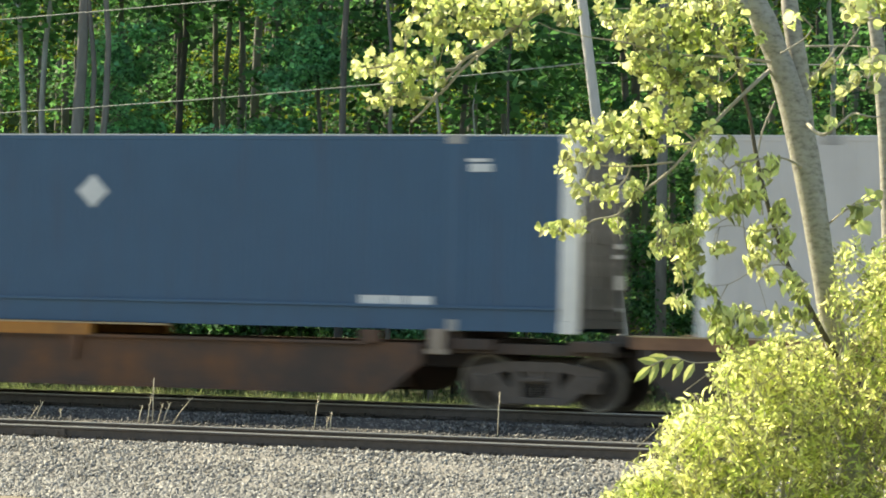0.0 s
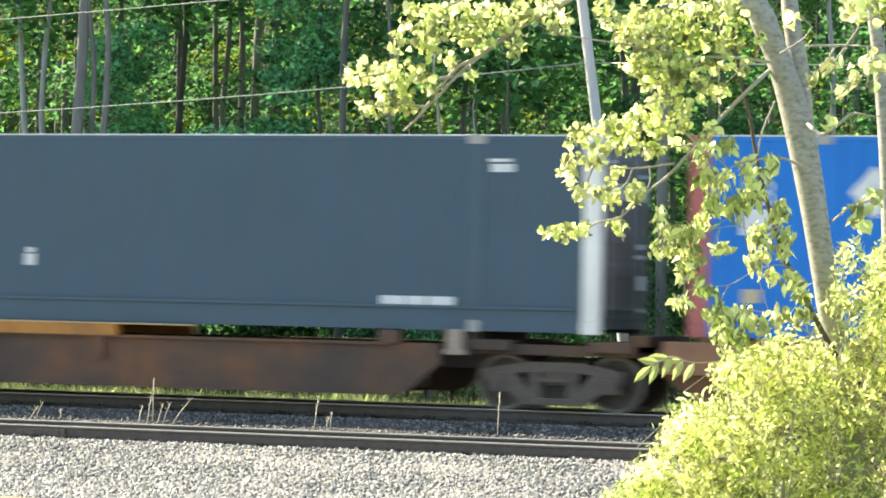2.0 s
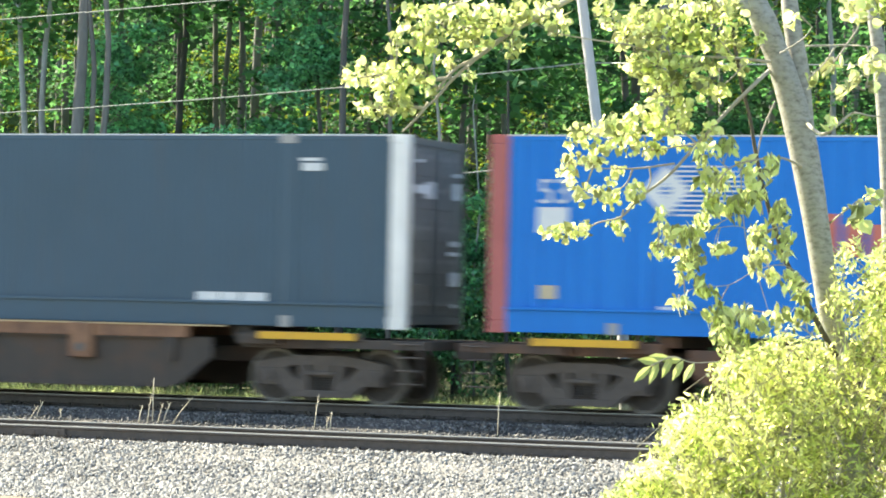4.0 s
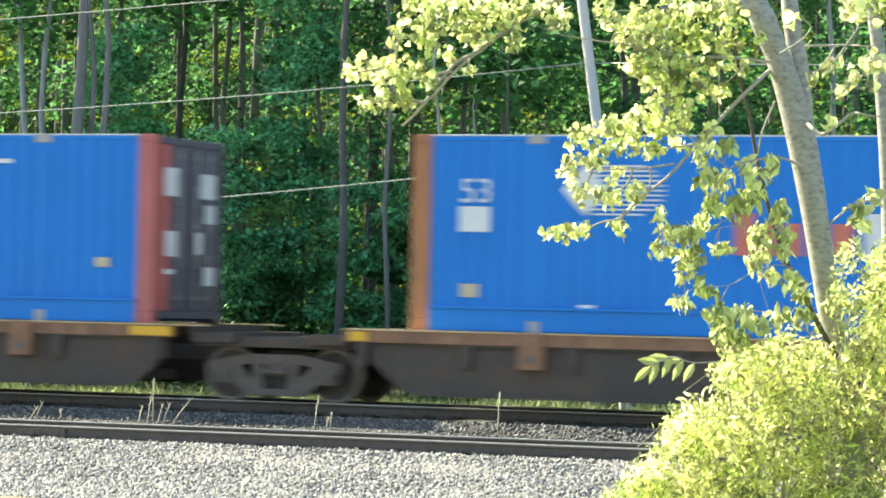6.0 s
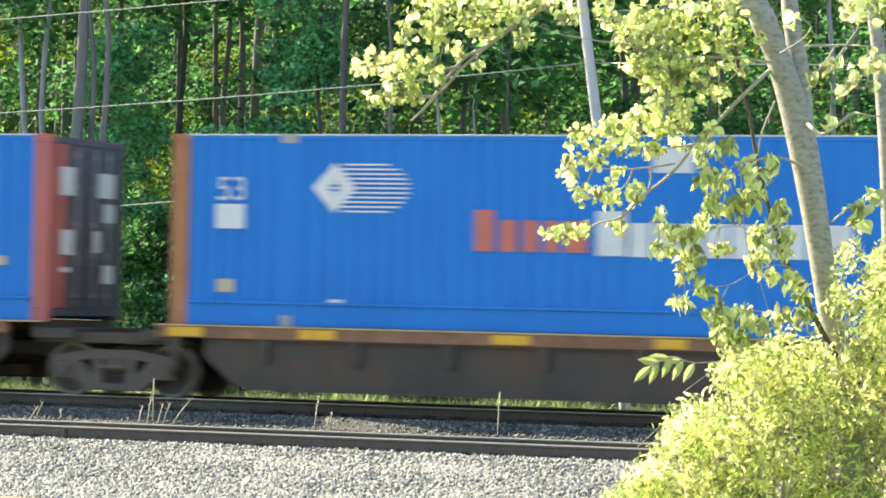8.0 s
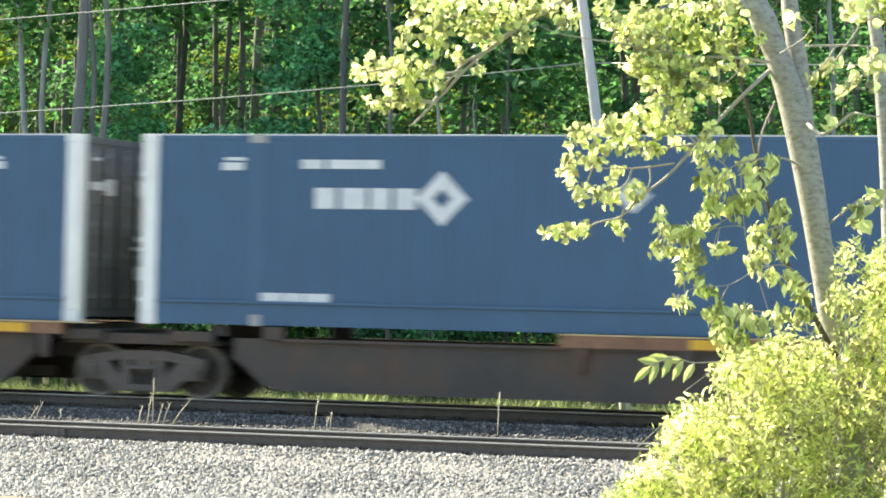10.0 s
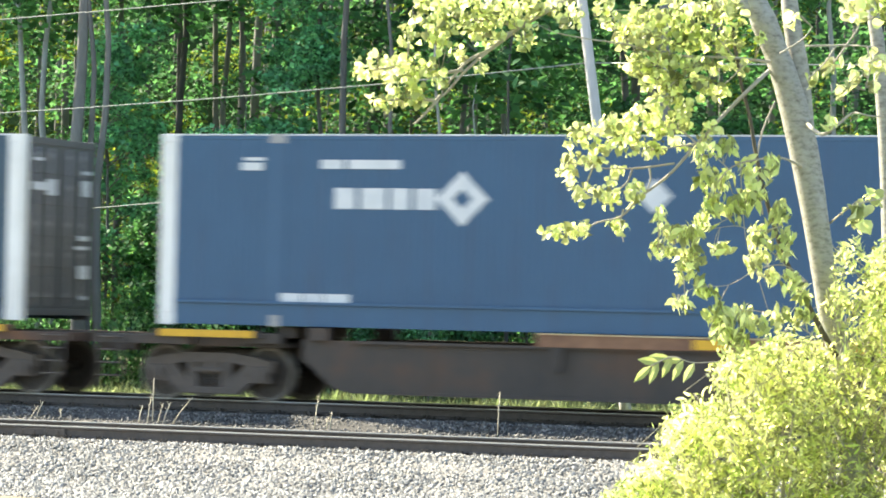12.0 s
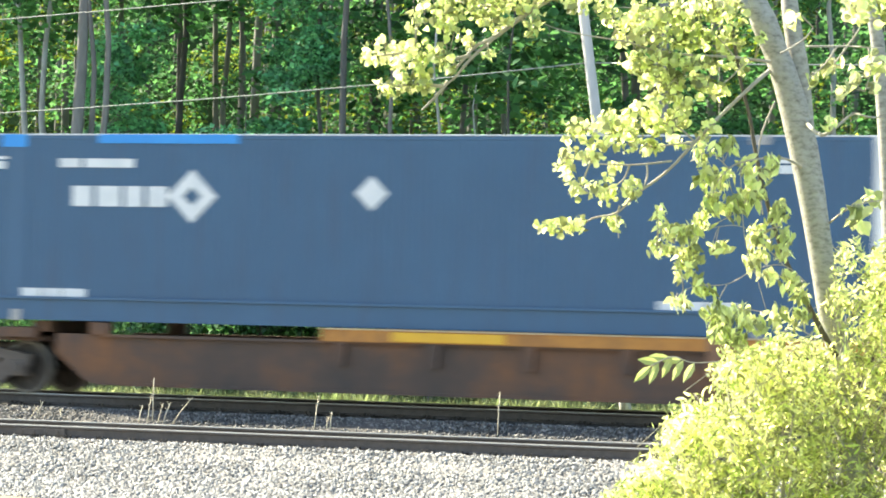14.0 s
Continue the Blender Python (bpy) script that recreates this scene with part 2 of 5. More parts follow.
def leaves(name, centres, size, rng, flat=0.5, long=1.5, fine=False, droop=0.0):
    """Many small folded leaves at the centres (n,3); flat: how level they lie."""
    n = len(centres)
    nrm = rng.normal(size=(n, 3))
    nrm[:, 2] = np.abs(nrm[:, 2]) + flat * 2
    nrm = unit(nrm)
    t = unit(np.cross(nrm, rng.normal(size=(n, 3))))
    t[:, 2] -= droop
    t = unit(t)
    s = unit(np.cross(nrm, t))
    nrm = np.cross(t, s)
    sz = (size * rng.uniform(0.6, 1.35, n))[:, None]
    L, w = t * sz * long / 2, s * sz / 2
    fold = nrm * sz * 0.16
    if fine:
        prof = [(-1.0, 0.0), (-0.6, 0.7), (-0.1, 1.0), (0.45, 0.5), (1.0, 0.0), (0.45, -0.5), (-0.1, -1.0), (-0.6, -0.7)]
        v = np.stack([centres + L * a + w * b + fold * abs(b) for a, b in prof], axis=1).reshape(-1, 3)
        q = np.array([[1, 2, 6, 7], [2, 3, 5, 6]])
        base = np.arange(n)[:, None, None] * 8
        quads = (base + q[None]).reshape(-1, 4)
        tri = (base + np.array([[0, 1, 7], [3, 4, 5]])[None]).reshape(-1, 3)
        me = bpy.data.meshes.new(name)
        me.vertices.add(len(v))
        me.vertices.foreach_set("co", v.astype(np.float32).ravel())
        me.loops.add(quads.size + tri.size)
        me.loops.foreach_set("vertex_index", np.concatenate([quads.ravel(), tri.ravel()]).astype(np.int32))
        me.polygons.add(len(quads) + len(tri))
        me.polygons.foreach_set("loop_start", np.concatenate([np.arange(len(quads)) * 4, len(quads) * 4 + np.arange(len(tri)) * 3]).astype(np.int32))
        me.update(calc_edges=True)
        return me
    v = np.stack([centres - L, centres + w + fold, centres + L, centres - w + fold], axis=1).reshape(-1, 3)
    base = np.arange(n)[:, None, None] * 4
    f = (base + np.array([[0, 1, 2], [0, 2, 3]])[None]).reshape(-1, 3)
    return mesh_np(name, v, f)


def clumps(rng, centres, radii, per, squash=0.6):
    """per points in a flattened ball round each centre."""
    c = np.repeat(np.asarray(centres, float), per, axis=0)
    r = np.repeat(np.asarray(radii, float), per)[:, None]
    d = unit(rng.normal(size=c.shape)) * rng.uniform(0.25, 1, (len(c), 1)) ** 0.6
    d[:, 2] *= squash
    return c + d * r


# ---- ground ----
PROFILE = [(-2500, -0.3), (-400, -0.3), (-60, -0.2), (-36, -0.3), (-20, -0.62), (-14, -0.78), (-9, -0.8), (-6.6, -0.64), (-5.3, -0.5), (-2.9, -0.49), (-2.45, -0.36),
           (-1.95, -0.2), (1.95, -0.2), (3.0, -0.5), (6.5, -0.42), (12, -0.25), (40, 0.1), (90, 0.3), (400, 0.3), (2500, 0.3)]


def ground_z(y):
    return float(np.interp(y, [q[0] for q in PROFILE], [q[1] for q in PROFILE]))


def strip(name, y0, y1, lift, xs, mat, label, step=0.5, rough=0.03):
    ys = sorted({y0, y1, *[q[0] for q in PROFILE if y0 < q[0] < y1], *[y for y in np.arange(max(y0, -30), min(y1, 30), step) if y0 < y < y1]})
    v, f = [], []
    for y in ys:
        for x in xs:
            v.append((x, y, ground_z(y) + lift + rough * noise.noise(Vector((x * 0.7, y * 0.7, 3.1)))))
    w = len(xs)
    for j in range(len(ys) - 1):
        for i in range(w - 1):
            a = j * w + i
            f.append((a, a + 1, a + 1 + w, a + w))
    me = mesh_np(name, np.array(v), np.array(f))
    me.shade_smooth()
    return tagged(link_mesh(name, me, mat), label, "ground", kind="structure")


FAR_X = [-2500, -600, -200, -90, *range(-60, 31, 1), 60, 200, 600, 2500]
strip("ground", -2500, 2500, 0.0, FAR_X, M["ground"], "brown-green earth with leaf litter beside the railway line")
BED_X = [-1500, -300, -90, *np.arange(-60, 30, 0.5), 90, 300, 1500]
strip("dirt_verge", -24.0, -12.2, 0.008, BED_X, M["dirt"], "pale tan dirt and fine gravel verge beside the track", step=0.4)
strip("ballast_bed", -12.2, -2.9, 0.012, BED_X, M["ballast"], "pale grey crushed-stone ballast under the empty track", step=0.3)
# darker bed colour deepens the shade beside the train
strip("ballast_bed", -2.9, 2.9, 0.012, BED_X, M["shadeballast"], "ballast under the main track, darkened in colour for the train's shade", step=0.3)


def ballast_stones(n, y0, y1, size, mat, seed, label):
    rng = np.random.default_rng(seed)
    x = rng.uniform(-30, 0, n)
    y = rng.uniform(y0, y1, n)
    keep = ~((np.abs(y + 4.87) < 0.21) | (np.abs(y + 3.35) < 0.09) | (np.abs(y + 0.75) < 0.09)) & (x > -26 - (y + 1.5) * -0.85) & (x < -7 - (y + 1.5) * 0.2)
    x, y = x[keep], y[keep]
    n = len(x)
    z = np.interp(y, [q[0] for q in PROFILE], [q[1] for q in PROFILE]) + 0.02
    c = np.stack([x, y, z], 1)
    oct_v = np.array([[1, 0, 0], [-1, 0, 0], [0, 1, 0], [0, -1, 0], [0, 0, 1], [0, 0, -1]], float)
    v = oct_v[None] * rng.uniform(0.5, 1.35, (n, 6, 1)) + rng.normal(scale=0.28, size=(n, 6, 3))
    q = rng.normal(size=(n, 3, 3))
    a = unit(q[:, 0])
    b = unit(np.cross(a, q[:, 1]))
    rot = np.stack([a, b, np.cross(a, b)], 1)
    v = np.einsum("nij,nkj->nki", rot, v) * rng.uniform(size * 0.6, size * 1.3, (n, 1, 1)) + c[:, None]
    fo = np.array([[0, 2, 4], [2, 1, 4], [1, 3, 4], [3, 0, 4], [2, 0, 5], [1, 2, 5], [3, 1, 5], [0, 3, 5]])
    f = (np.arange(n)[:, None, None] * 6 + fo[None]).reshape(-1, 3)
    ob = link_mesh("ballast_stones", mesh_np("ballast_stones", v.reshape(-1, 3), f), mat)
    tagged(ob, label, "gravel", kind="stuff")


ballast_stones(90000, -12.5, -2.75, 0.029, M["stone"], 5, "loose angular pale grey ballast stones beside the rails")
# stones coloured darker where the train's shade falls
ballast_stones(13000, -2.8, -1.75, 0.027, M["shadestone"], 6, "grey ballast stones beside the main track, darkened for the train's shade")


# ---- tracks ----
def track(y, z, label):
    t = empty("railway_track")
    t.location = (0, y, z)
    tagged(t, label, "railway track", kind="structure")
    head = [(-0.036, -0.004), (-0.036, -0.036), (-0.01, -0.05), (-0.009, -0.14), (-0.07, -0.155), (-0.07, -0.17),
            (0.07, -0.17), (0.07, -0.155), (0.009, -0.14), (0.01, -0.05), (0.036, -0.036), (0.036, -0.004), (0.03, 0.0), (-0.03, 0.0)]
    for side in (-0.7525, 0.7525):
        bm = bmesh.new()
        a = [bm.verts.new((-900, side + u, w)) for u, w in head]
        b = [bm.verts.new((900, side + u, w)) for u, w in head]
        for i in range(len(a)):
            j = (i + 1) % len(a)
            bm.faces.new((a[i], a[j], b[j], b[i]))
        bm.faces.new(a[::-1])
        bm.faces.new(b)
        bmesh.ops.recalc_face_normals(bm, faces=bm.faces[:])
        rail = part("rail", bm, M["rail"], t, "rusty brown steel rail")
        part("rail_head", boxes((-900, 900, side - 0.0385, side + 0.0385, -0.014, 0.0022), bevel=0.005), M["railtop"], rail, "shiny worn running surface")
    tie_bm = boxes((-0.115, 0.115, -1.3, 1.3, -0.32, -0.178), bevel=0.012)
    tie_me = bpy.data.meshes.new("tie")
    tie_bm.to_mesh(tie_me)
    tie_bm.free()
    tie_me.materials.append(M["tie"])
    plate_bm = boxes((-0.09, 0.09, -0.16, 0.16, -0.178, -0.162), (-0.05, -0.02, -0.125, -0.085, -0.165, -0.125), (0.02, 0.05, -0.125, -0.085, -0.165, -0.125),
                     (0.1, 0.135, -0.085, 0.085, -0.178, -0.145))
    plate_me = bpy.data.meshes.new("tie_plate")
    plate_bm.to_mesh(plate_me)
    plate_bm.free()
    plate_me.materials.append(M["tie"])
    for i in range(64):
        x = -30 + 0.5 * i + 0.03 * math.sin(i * 12.9)
        ob = link_mesh("tie", tie_me, None, t)
        ob.location = (x, 0.03 * math.sin(i * 7.1), 0)
        for side in (-0.7525, 0.7525):
            q = link_mesh("tie_plate", plate_me, None, t)
            q.location = (x, side, 0)
    return t


track(0.0, 0.0, "main railway track carrying the passing train")
empty_track = track(-4.104, -0.303, "empty second railway track with rusty rails")
for side in (-0.7525, 0.7525):
    for face in (-1, 1):
        y = side + face * 0.03
        joint = boxes((-20.36, -19.56, min(y, y + face * 0.022), max(y, y + face * 0.022), -0.14, -0.045), bevel=0.006)
        for k in range(4):
            box(joint, -20.27 + 0.19 * k, -20.23 + 0.19 * k, min(y, y + face * 0.045), max(y, y + face * 0.045), -0.11, -0.075)
        part("joint_bar", joint, M["rail"], empty_track, "bolted rusty joint bar")

# ---- train ----
SPEED, SLOW = 17.36, 0.009


def run(t):
    return SPEED * t - SLOW * t * t


MOVING = []      # (thing, rest pose)
WHEELS = []      # wheelsets that roll


def decal(rows, mat, name, parent, label=""):
    """Thin plates on the near side: rows of x0, x1, depth below the roof top, height."""
    for x0, x1, d, h in rows:
        part(name, boxes((x0, x1, -1.3125, -1.3065, 2.9 - d - h, 2.9 - d)), mat, parent, label)


def panel_mesh(x0, x1, z0, z1, y, depth, pitch):
    """A corrugated steel wall whose outer faces lie at y."""
    xs, ds = [], []
    n = int((x1 - x0) / pitch)
    p = (x1 - x0) / n
    for i in range(n):
        for a, d in ((0.0, 0), (0.5, 0), (0.62, 1), (0.88, 1)):
            xs.append(x0 + (i + a) * p)
            ds.append(d)
    xs.append(x1)
    ds.append(0)
    sgn = 1 if y < 0 else -1
    bm = bmesh.new()
    lo = [bm.verts.new((x, y + sgn * depth * d, z0)) for x, d in zip(xs, ds)]
    hi = [bm.verts.new((x, y + sgn * depth * d, z1)) for x, d in zip(xs, ds)]
    for i in range(len(lo) - 1):
        f = (lo[i], lo[i + 1], hi[i + 1], hi[i])
        bm.faces.new(f if y < 0 else f[::-1])
    r = bmesh.ops.extrude_face_region(bm, geom=bm.faces[:])
    bmesh.ops.translate(bm, verts=[v for v in r["geom"] if isinstance(v, bmesh.types.BMVert)], vec=(0, sgn * 0.004, 0))
    bmesh.ops.recalc_face_normals(bm, faces=bm.faces[:])
    return bm


LEN = 15.95


def shell(name, paint, end_paint, post_paint, pitch, depth, post_w, rear_paint=None):
    """A 53-foot container, origin at the base of its front near corner line: x from -LEN (rear) to 0 (front), z 0 to 2.9."""
    c = empty(name)
    part("side_wall", panel_mesh(-LEN + 0.1, -0.1, 0.3, 2.82, -1.296, depth, pitch), paint, c)
    part("side_wall", panel_mesh(-LEN + 0.1, -0.1, 0.3, 2.82, 1.296, depth, pitch), paint, c)
    bm = boxes((-LEN + 0.05, -0.05, -1.25, 1.25, 2.83, 2.87))
    for i in range(26):
        x = -LEN + 0.5 + i * 0.6
        box(bm, x, x + 0.3, -1.2, 1.2, 2.865, 2.885)
    part("roof", bm, M["roofm"], c, "ribbed pale metal roof")
    for y in (-1.3, 1.3):
        s = 1 if y < 0 else -1
        part("top_rail", boxes((-LEN + post_w, -post_w, min(y, y + s * 0.07), max(y, y + s * 0.07), 2.815, 2.875), bevel=0.008), paint, c)
        # added pale strip that stands for light caught on the roof edge
        part("roof_highlight", boxes((-LEN + post_w, -post_w, min(y - s * 0.004, y + s * 0.05), max(y - s * 0.004, y + s * 0.05), 2.876, 2.9), bevel=0.006), M["roofm"], c, "pale strip added as the bright line along the roof edge")
        part("bottom_rail", boxes((-LEN + post_w, -post_w, min(y, y + s * 0.08), max(y, y + s * 0.08), -0.045, 0.31),
                                  (-LEN + post_w, -post_w, min(y, y - s * 0.045), max(y, y - s * 0.045), 0.285, 0.33), bevel=0.006), paint, c)
        for x in (-LEN, 0.0):
            q = 1 if x < -1 else -1
            near_paint = rear_paint if rear_paint and x < -1 else post_paint
            x0, x1 = min(x, x + q * post_w), max(x, x + q * post_w)
            part("corner_post", boxes((x0, x1, min(y, y + s * 0.17), max(y, y + s * 0.17), 0.13, 2.77), bevel=0.012), end_paint if y > 0 else near_paint, c)
            for z0, z1 in ((-0.06, 0.13), (2.77, 2.9)):
                part("corner_casting", boxes((min(x, x + q * (post_w + 0.01)), max(x, x + q * (post_w + 0.01)), min(y - s * 0.004, y + s * 0.17), max(y - s * 0.004, y + s * 0.17), z0, z1), bevel=0.01), end_paint if y > 0 else near_paint, c)
        for x in (-LEN + 1.96, -1.96):
            part("lift_post", boxes((x - 0.15, x + 0.15, min(y - s * 0.005, y + s * 0.06), max(y - s * 0.005, y + s * 0.06), 0.31, 2.76), bevel=0.012), paint, c)
            for w, z0, z1 in ((0.14, 2.76, 2.9), (0.09, -0.06, 0.12)):
                part("lift_casting", boxes((x - w, x + w, min(y - s * 0.008, y + s * 0.1), max(y - s * 0.008, y + s * 0.1), z0, z1), bevel=0.01), M["castm"], c)
    part("floor", boxes((-LEN + 0.1, -0.1, -1.22, 1.22, 0.12, 0.2)), M["enddark"], c)
    # rear end plain, front end with doors
    part("end_wall", boxes((-LEN + 0.03, -LEN + 0.07, -1.14, 1.14, 0.1, 2.8)), end_paint, c)
    for y0, y1 in ((-1.13, -0.006), (0.006, 1.13)):
        d = part("door", boxes((-0.075, -0.03, y0, y1, 0.14, 2.77), bevel=0.006), end_paint, c)
        for k in range(5):
            z = 0.3 + k * 0.5
            part("door_panel", boxes((-0.032, -0.012, y0 + 0.06, y1 - 0.06, z, z + 0.34), bevel=0.012), end_paint, d)
        for u in (0.28, 0.78):
            bars = tube(bmesh.new(), [(0.005, y0 + u, 0.18), (0.005, y0 + u, 2.72)], [0.017, 0.017], 8)
            for z in (0.35, 1.0, 1.5, 2.1, 2.6):
                box(bars, -0.02, 0.012, y0 + u - 0.045, y0 + u + 0.045, z - 0.035, z + 0.035)
            part("lock_bar", bars, M["castm"], d, "galvanised vertical lock bar")
    part("end_header", boxes((-0.09, -0.005, -1.14, 1.14, 2.77, 2.88), bevel=0.008), end_paint, c)
    part("end_sill", boxes((-0.09, -0.005, -1.14, 1.14, 0.02, 0.135), bevel=0.008), end_paint, c)
    return c


def end_decals(c, rows, mat):
    """Stickers on the doors: y0, y1, z0, z1."""
    for y0, y1, z0, z1 in rows:
        part("sticker", boxes((0.024, 0.029, y0, y1, z0, z1)), mat, c, "pale sticker")


def diamond(x, d, w, h, hole=0.0):
    """A diamond plate on the near side, with a hole of that share."""
    bm = bmesh.new()
    z = 2.9 - d
    o = [(x - w / 2, z), (x, z + h / 2), (x + w / 2, z), (x, z - h / 2)]
    if not hole:
        return prism(bm, o, -1.3125, -1.3065)
    i = [(x + (a - x) * hole, z + (b - z) * hole) for a, b in o]
    for k in range(4):
        j = (k + 1) % 4
        prism(bm, [o[k], o[j], i[j], i[k]], -1.3125, -1.3065)
    return bm


def navy_container(name, paint, label, placard=True, shift=0.0):
    c = shell(name, paint, M["enddark"], M["white"], 0.11, 0.012, 0.27)
    r = -LEN + shift
    decal([(r + 1.4, r + 1.75, 0.36, 0.05), (r + 1.36, r + 1.72, 0.44, 0.12)], M["decal"], "emblem", c)
    decal([(-1.75, -1.4, 0.36, 0.05), (-1.72, -1.36, 0.44, 0.12)], M["decal"], "emblem", c)
    decal([(r + 2.68, r + 3.05, 0.39, 0.14), (r + 3.12, r + 3.98, 0.39, 0.14)], M["decal"], "number_bar", c)
    # maker's word as plain blocks, and its diamond
    decal([(r + 2.92, r + 3.26, 0.82, 0.32), (r + 3.34, r + 3.76, 0.82, 0.32), (r + 3.83, r + 4.14, 0.82, 0.32), (r + 4.22, r + 4.56, 0.82, 0.32)],
          M["decal"], "wordmark", c, "white plain block wordmark")
    part("diamond_mark", diamond(r + 4.98, 0.97, 0.84, 0.84, 0.36), M["decal"], c)
    if placard:
        part("placard", diamond(r + 7.97, 0.9, 0.54, 0.54), M["decal"], c)
    decal([(r + 2.05, r + 2.4, 2.44, 0.15), (r + 2.43, r + 2.75, 2.44, 0.15), (r + 2.78, r + 3.2, 2.44, 0.15)], M["decal"], "notice", c)
    decal([(-3.45, -3.06, 2.44, 0.15), (-3.03, -2.72, 2.44, 0.15), (-2.68, -2.26, 2.44, 0.15)], M["decal"], "notice", c)
    end_decals(c, [(-1.05, -0.5, 2.03, 2.16), (-0.55, -0.2, 1.96, 2.22), (0.7, 1.0, 1.98, 2.24), (0.72, 1.02, 2.34, 2.4), (0.6, 1.0, 1.25, 1.33), (0.5, 0.98, 1.1, 1.16), (0.62, 1.0, 0.62, 0.84),
                   (-1.0, -0.7, 2.5, 2.55), (0.7, 0.95, 0.28, 0.34)], M["decal"])
    return tagged(c, label, "shipping container", group="containers on the train")


def text_mesh(body, size):
    cu = bpy.data.curves.new("figures", "FONT")
    cu.body, cu.size, cu.extrude, cu.align_x = body, size, 0.003, "CENTER"
    ob = bpy.data.objects.new("figures", cu)
    scene.collection.objects.link(ob)
    dg = bpy.context.evaluated_depsgraph_get()
    me = bpy.data.meshes.new_from_object(ob.evaluated_get(dg))
    bpy.data.objects.remove(ob)
    bpy.data.curves.remove(cu)
    return me


def blue_container(name, label, end_paint, rear_paint):
    c = shell(name, M["blue"], end_paint, M["red"], 0.28, 0.03, 0.29, rear_paint)
    r = -LEN
    me = text_mesh("53", 0.52)
    fig = link_mesh("size_mark", me, M["decal"], c, "white figures 53")
    fig.matrix_basis = pose(r + 1.02, -1.312, 2.9 - 1.02, 90)
    decal([(r + 0.76, r + 1.24, 1.08, 0.38)], M["decal"], "data_plate", c)
    decal([(r + 0.8, r + 1.08, 2.24, 0.2), (-1.0, -0.75, 1.94, 0.15)], M["buff"], "small_plate", c)
    # emblem: a pale diamond with stripes trailing forwards
    part("emblem", diamond(r + 2.72, 0.82, 0.72, 0.78, 0.3), M["decal"], c)
    for k in range(11):
        u = (k - 5) / 5.6
        w = math.sqrt(1 - u * u)
        z = 2.9 - 0.82 - u * 0.4
        part("emblem_stripe", boxes((r + 2.62 + 0.25 * abs(u), r + 3.35 + 0.6 * w, -1.3125, -1.3065, z - 0.014, z + 0.014)), M["decal"], c)
    # words as plain blocks
    decal([(r + 5.0, r + 5.3, 1.13, 0.62), (r + 5.4, r + 5.66, 1.28, 0.47), (r + 5.76, r + 6.0, 1.28, 0.47), (r + 6.1, r + 6.32, 1.28, 0.47), (r + 6.42, r + 6.76, 1.28, 0.47)],
          M["decalred"], "red_wordmark", c, "orange-red plain block wordmark")
    blocks, x = [(r + 6.9, r + 7.36, 1.13, 0.66)], r + 7.41
    for w in (0.3, 0.36, 0.34, 0.36, 0.3, 0.36, 0.36, 0.17, 0.42):
        blocks.append((x, x + w, 1.3, 0.5))
        x += w + 0.045
    decal(blocks, M["decal"], "white_wordmark", c, "white plain block wordmark")
    decal([(r + 7.75, r + 8.36, 0.2, 0.36)], M["decal"], "square_panel", c)
    decal([(r + 2.66, r + 2.9, 2.52, 0.05), (-3.2, -2.95, 2.52, 0.05), (-3.4, -2.95, 0.4, 0.12), (-2.95, -2.5, 0.4, 0.07)], M["decal"], "notice", c)
    end_decals(c, [(-1.0, -0.5, 1.95, 2.4), (0.35, 0.95, 1.95, 2.35), (-0.95, -0.5, 1.0, 1.4), (0.55, 0.95, 1.55, 1.85), (0.2, 0.45, 1.05, 1.4), (0.55, 0.95, 0.55, 0.85),
                   (-0.95, -0.6, 0.72, 0.8)], M["decal"])
    part("door_edge", boxes((-0.03, 0.02, -1.13, -0.74, 0.15, 2.76)), M["red"], c, "red-painted door edge")
    return tagged(c, label, "shipping container", group="containers on the train")


def pale_container(name, label):
    c = shell(name, M["palegrey"], M["palegrey"], M["white"], 0.22, 0.02, 0.2)
    return tagged(c, label, "shipping container", group="containers on the train")


BASE_Z = 1.225
NAVY = navy_container("shipping_container", M["navy"], "navy-blue steel shipping container with white end posts")
SLATE = navy_container("shipping_container", M["slate"], "dark slate-blue steel shipping container with white end posts", False, 0.2)
BLUE = blue_container("shipping_container", "bright blue corrugated shipping container with red end posts", M["endblue"], M["red"])
BLUE_ORANGE = blue_container("shipping_container", "bright blue corrugated shipping container with orange rear posts", M["endgrey"], M["orangepost"])
PALE = pale_container("shipping_container", "pale grey steel shipping container")
ROWS = [(PALE, 4.76), (NAVY, -13.02), (BLUE, -30.05), (SLATE, -47.36), (BLUE, -67.76), (SLATE, -85.03), (BLUE_ORANGE, -103.53), (BLUE_ORANGE, -123.77), (BLUE_ORANGE, -141.99), (BLUE_ORANGE, -160.06),
        (NAVY, -176.9), (NAVY, -193.9), (NAVY, -210.9), (SLATE, -229.26), (NAVY, -249.6)]
used = set()
for proto, front in ROWS:
    m = pose(front, 0, BASE_Z)
    if proto.name in used:
        ob = copy_thing(proto, m)
    else:
        used.add(proto.name)
        ob = proto
        ob.matrix_basis = m
    MOVING.append((ob, m))
    if front == -249.6:
        decal([(-12.6, -10.2, 0.01, 0.14), (-14.3, -13.85, 0.01, 0.2)], M["lightblue"], "repair_patch", ob, "bright blue repair patch")
    if front == -141.99:
        decal([(-4.8, -1.9, 0.09, 0.2), (-4.3, -2.3, 0.29, 0.1)], M["soot"], "soot_panel", ob, "darker sooty patch of paint")


# a small notice on the first slate container alone
decal([(-9.47, -9.33, 1.8, 0.08), (-9.5, -9.3, 1.9, 0.18)], M["decal"], "notice", SLATE)


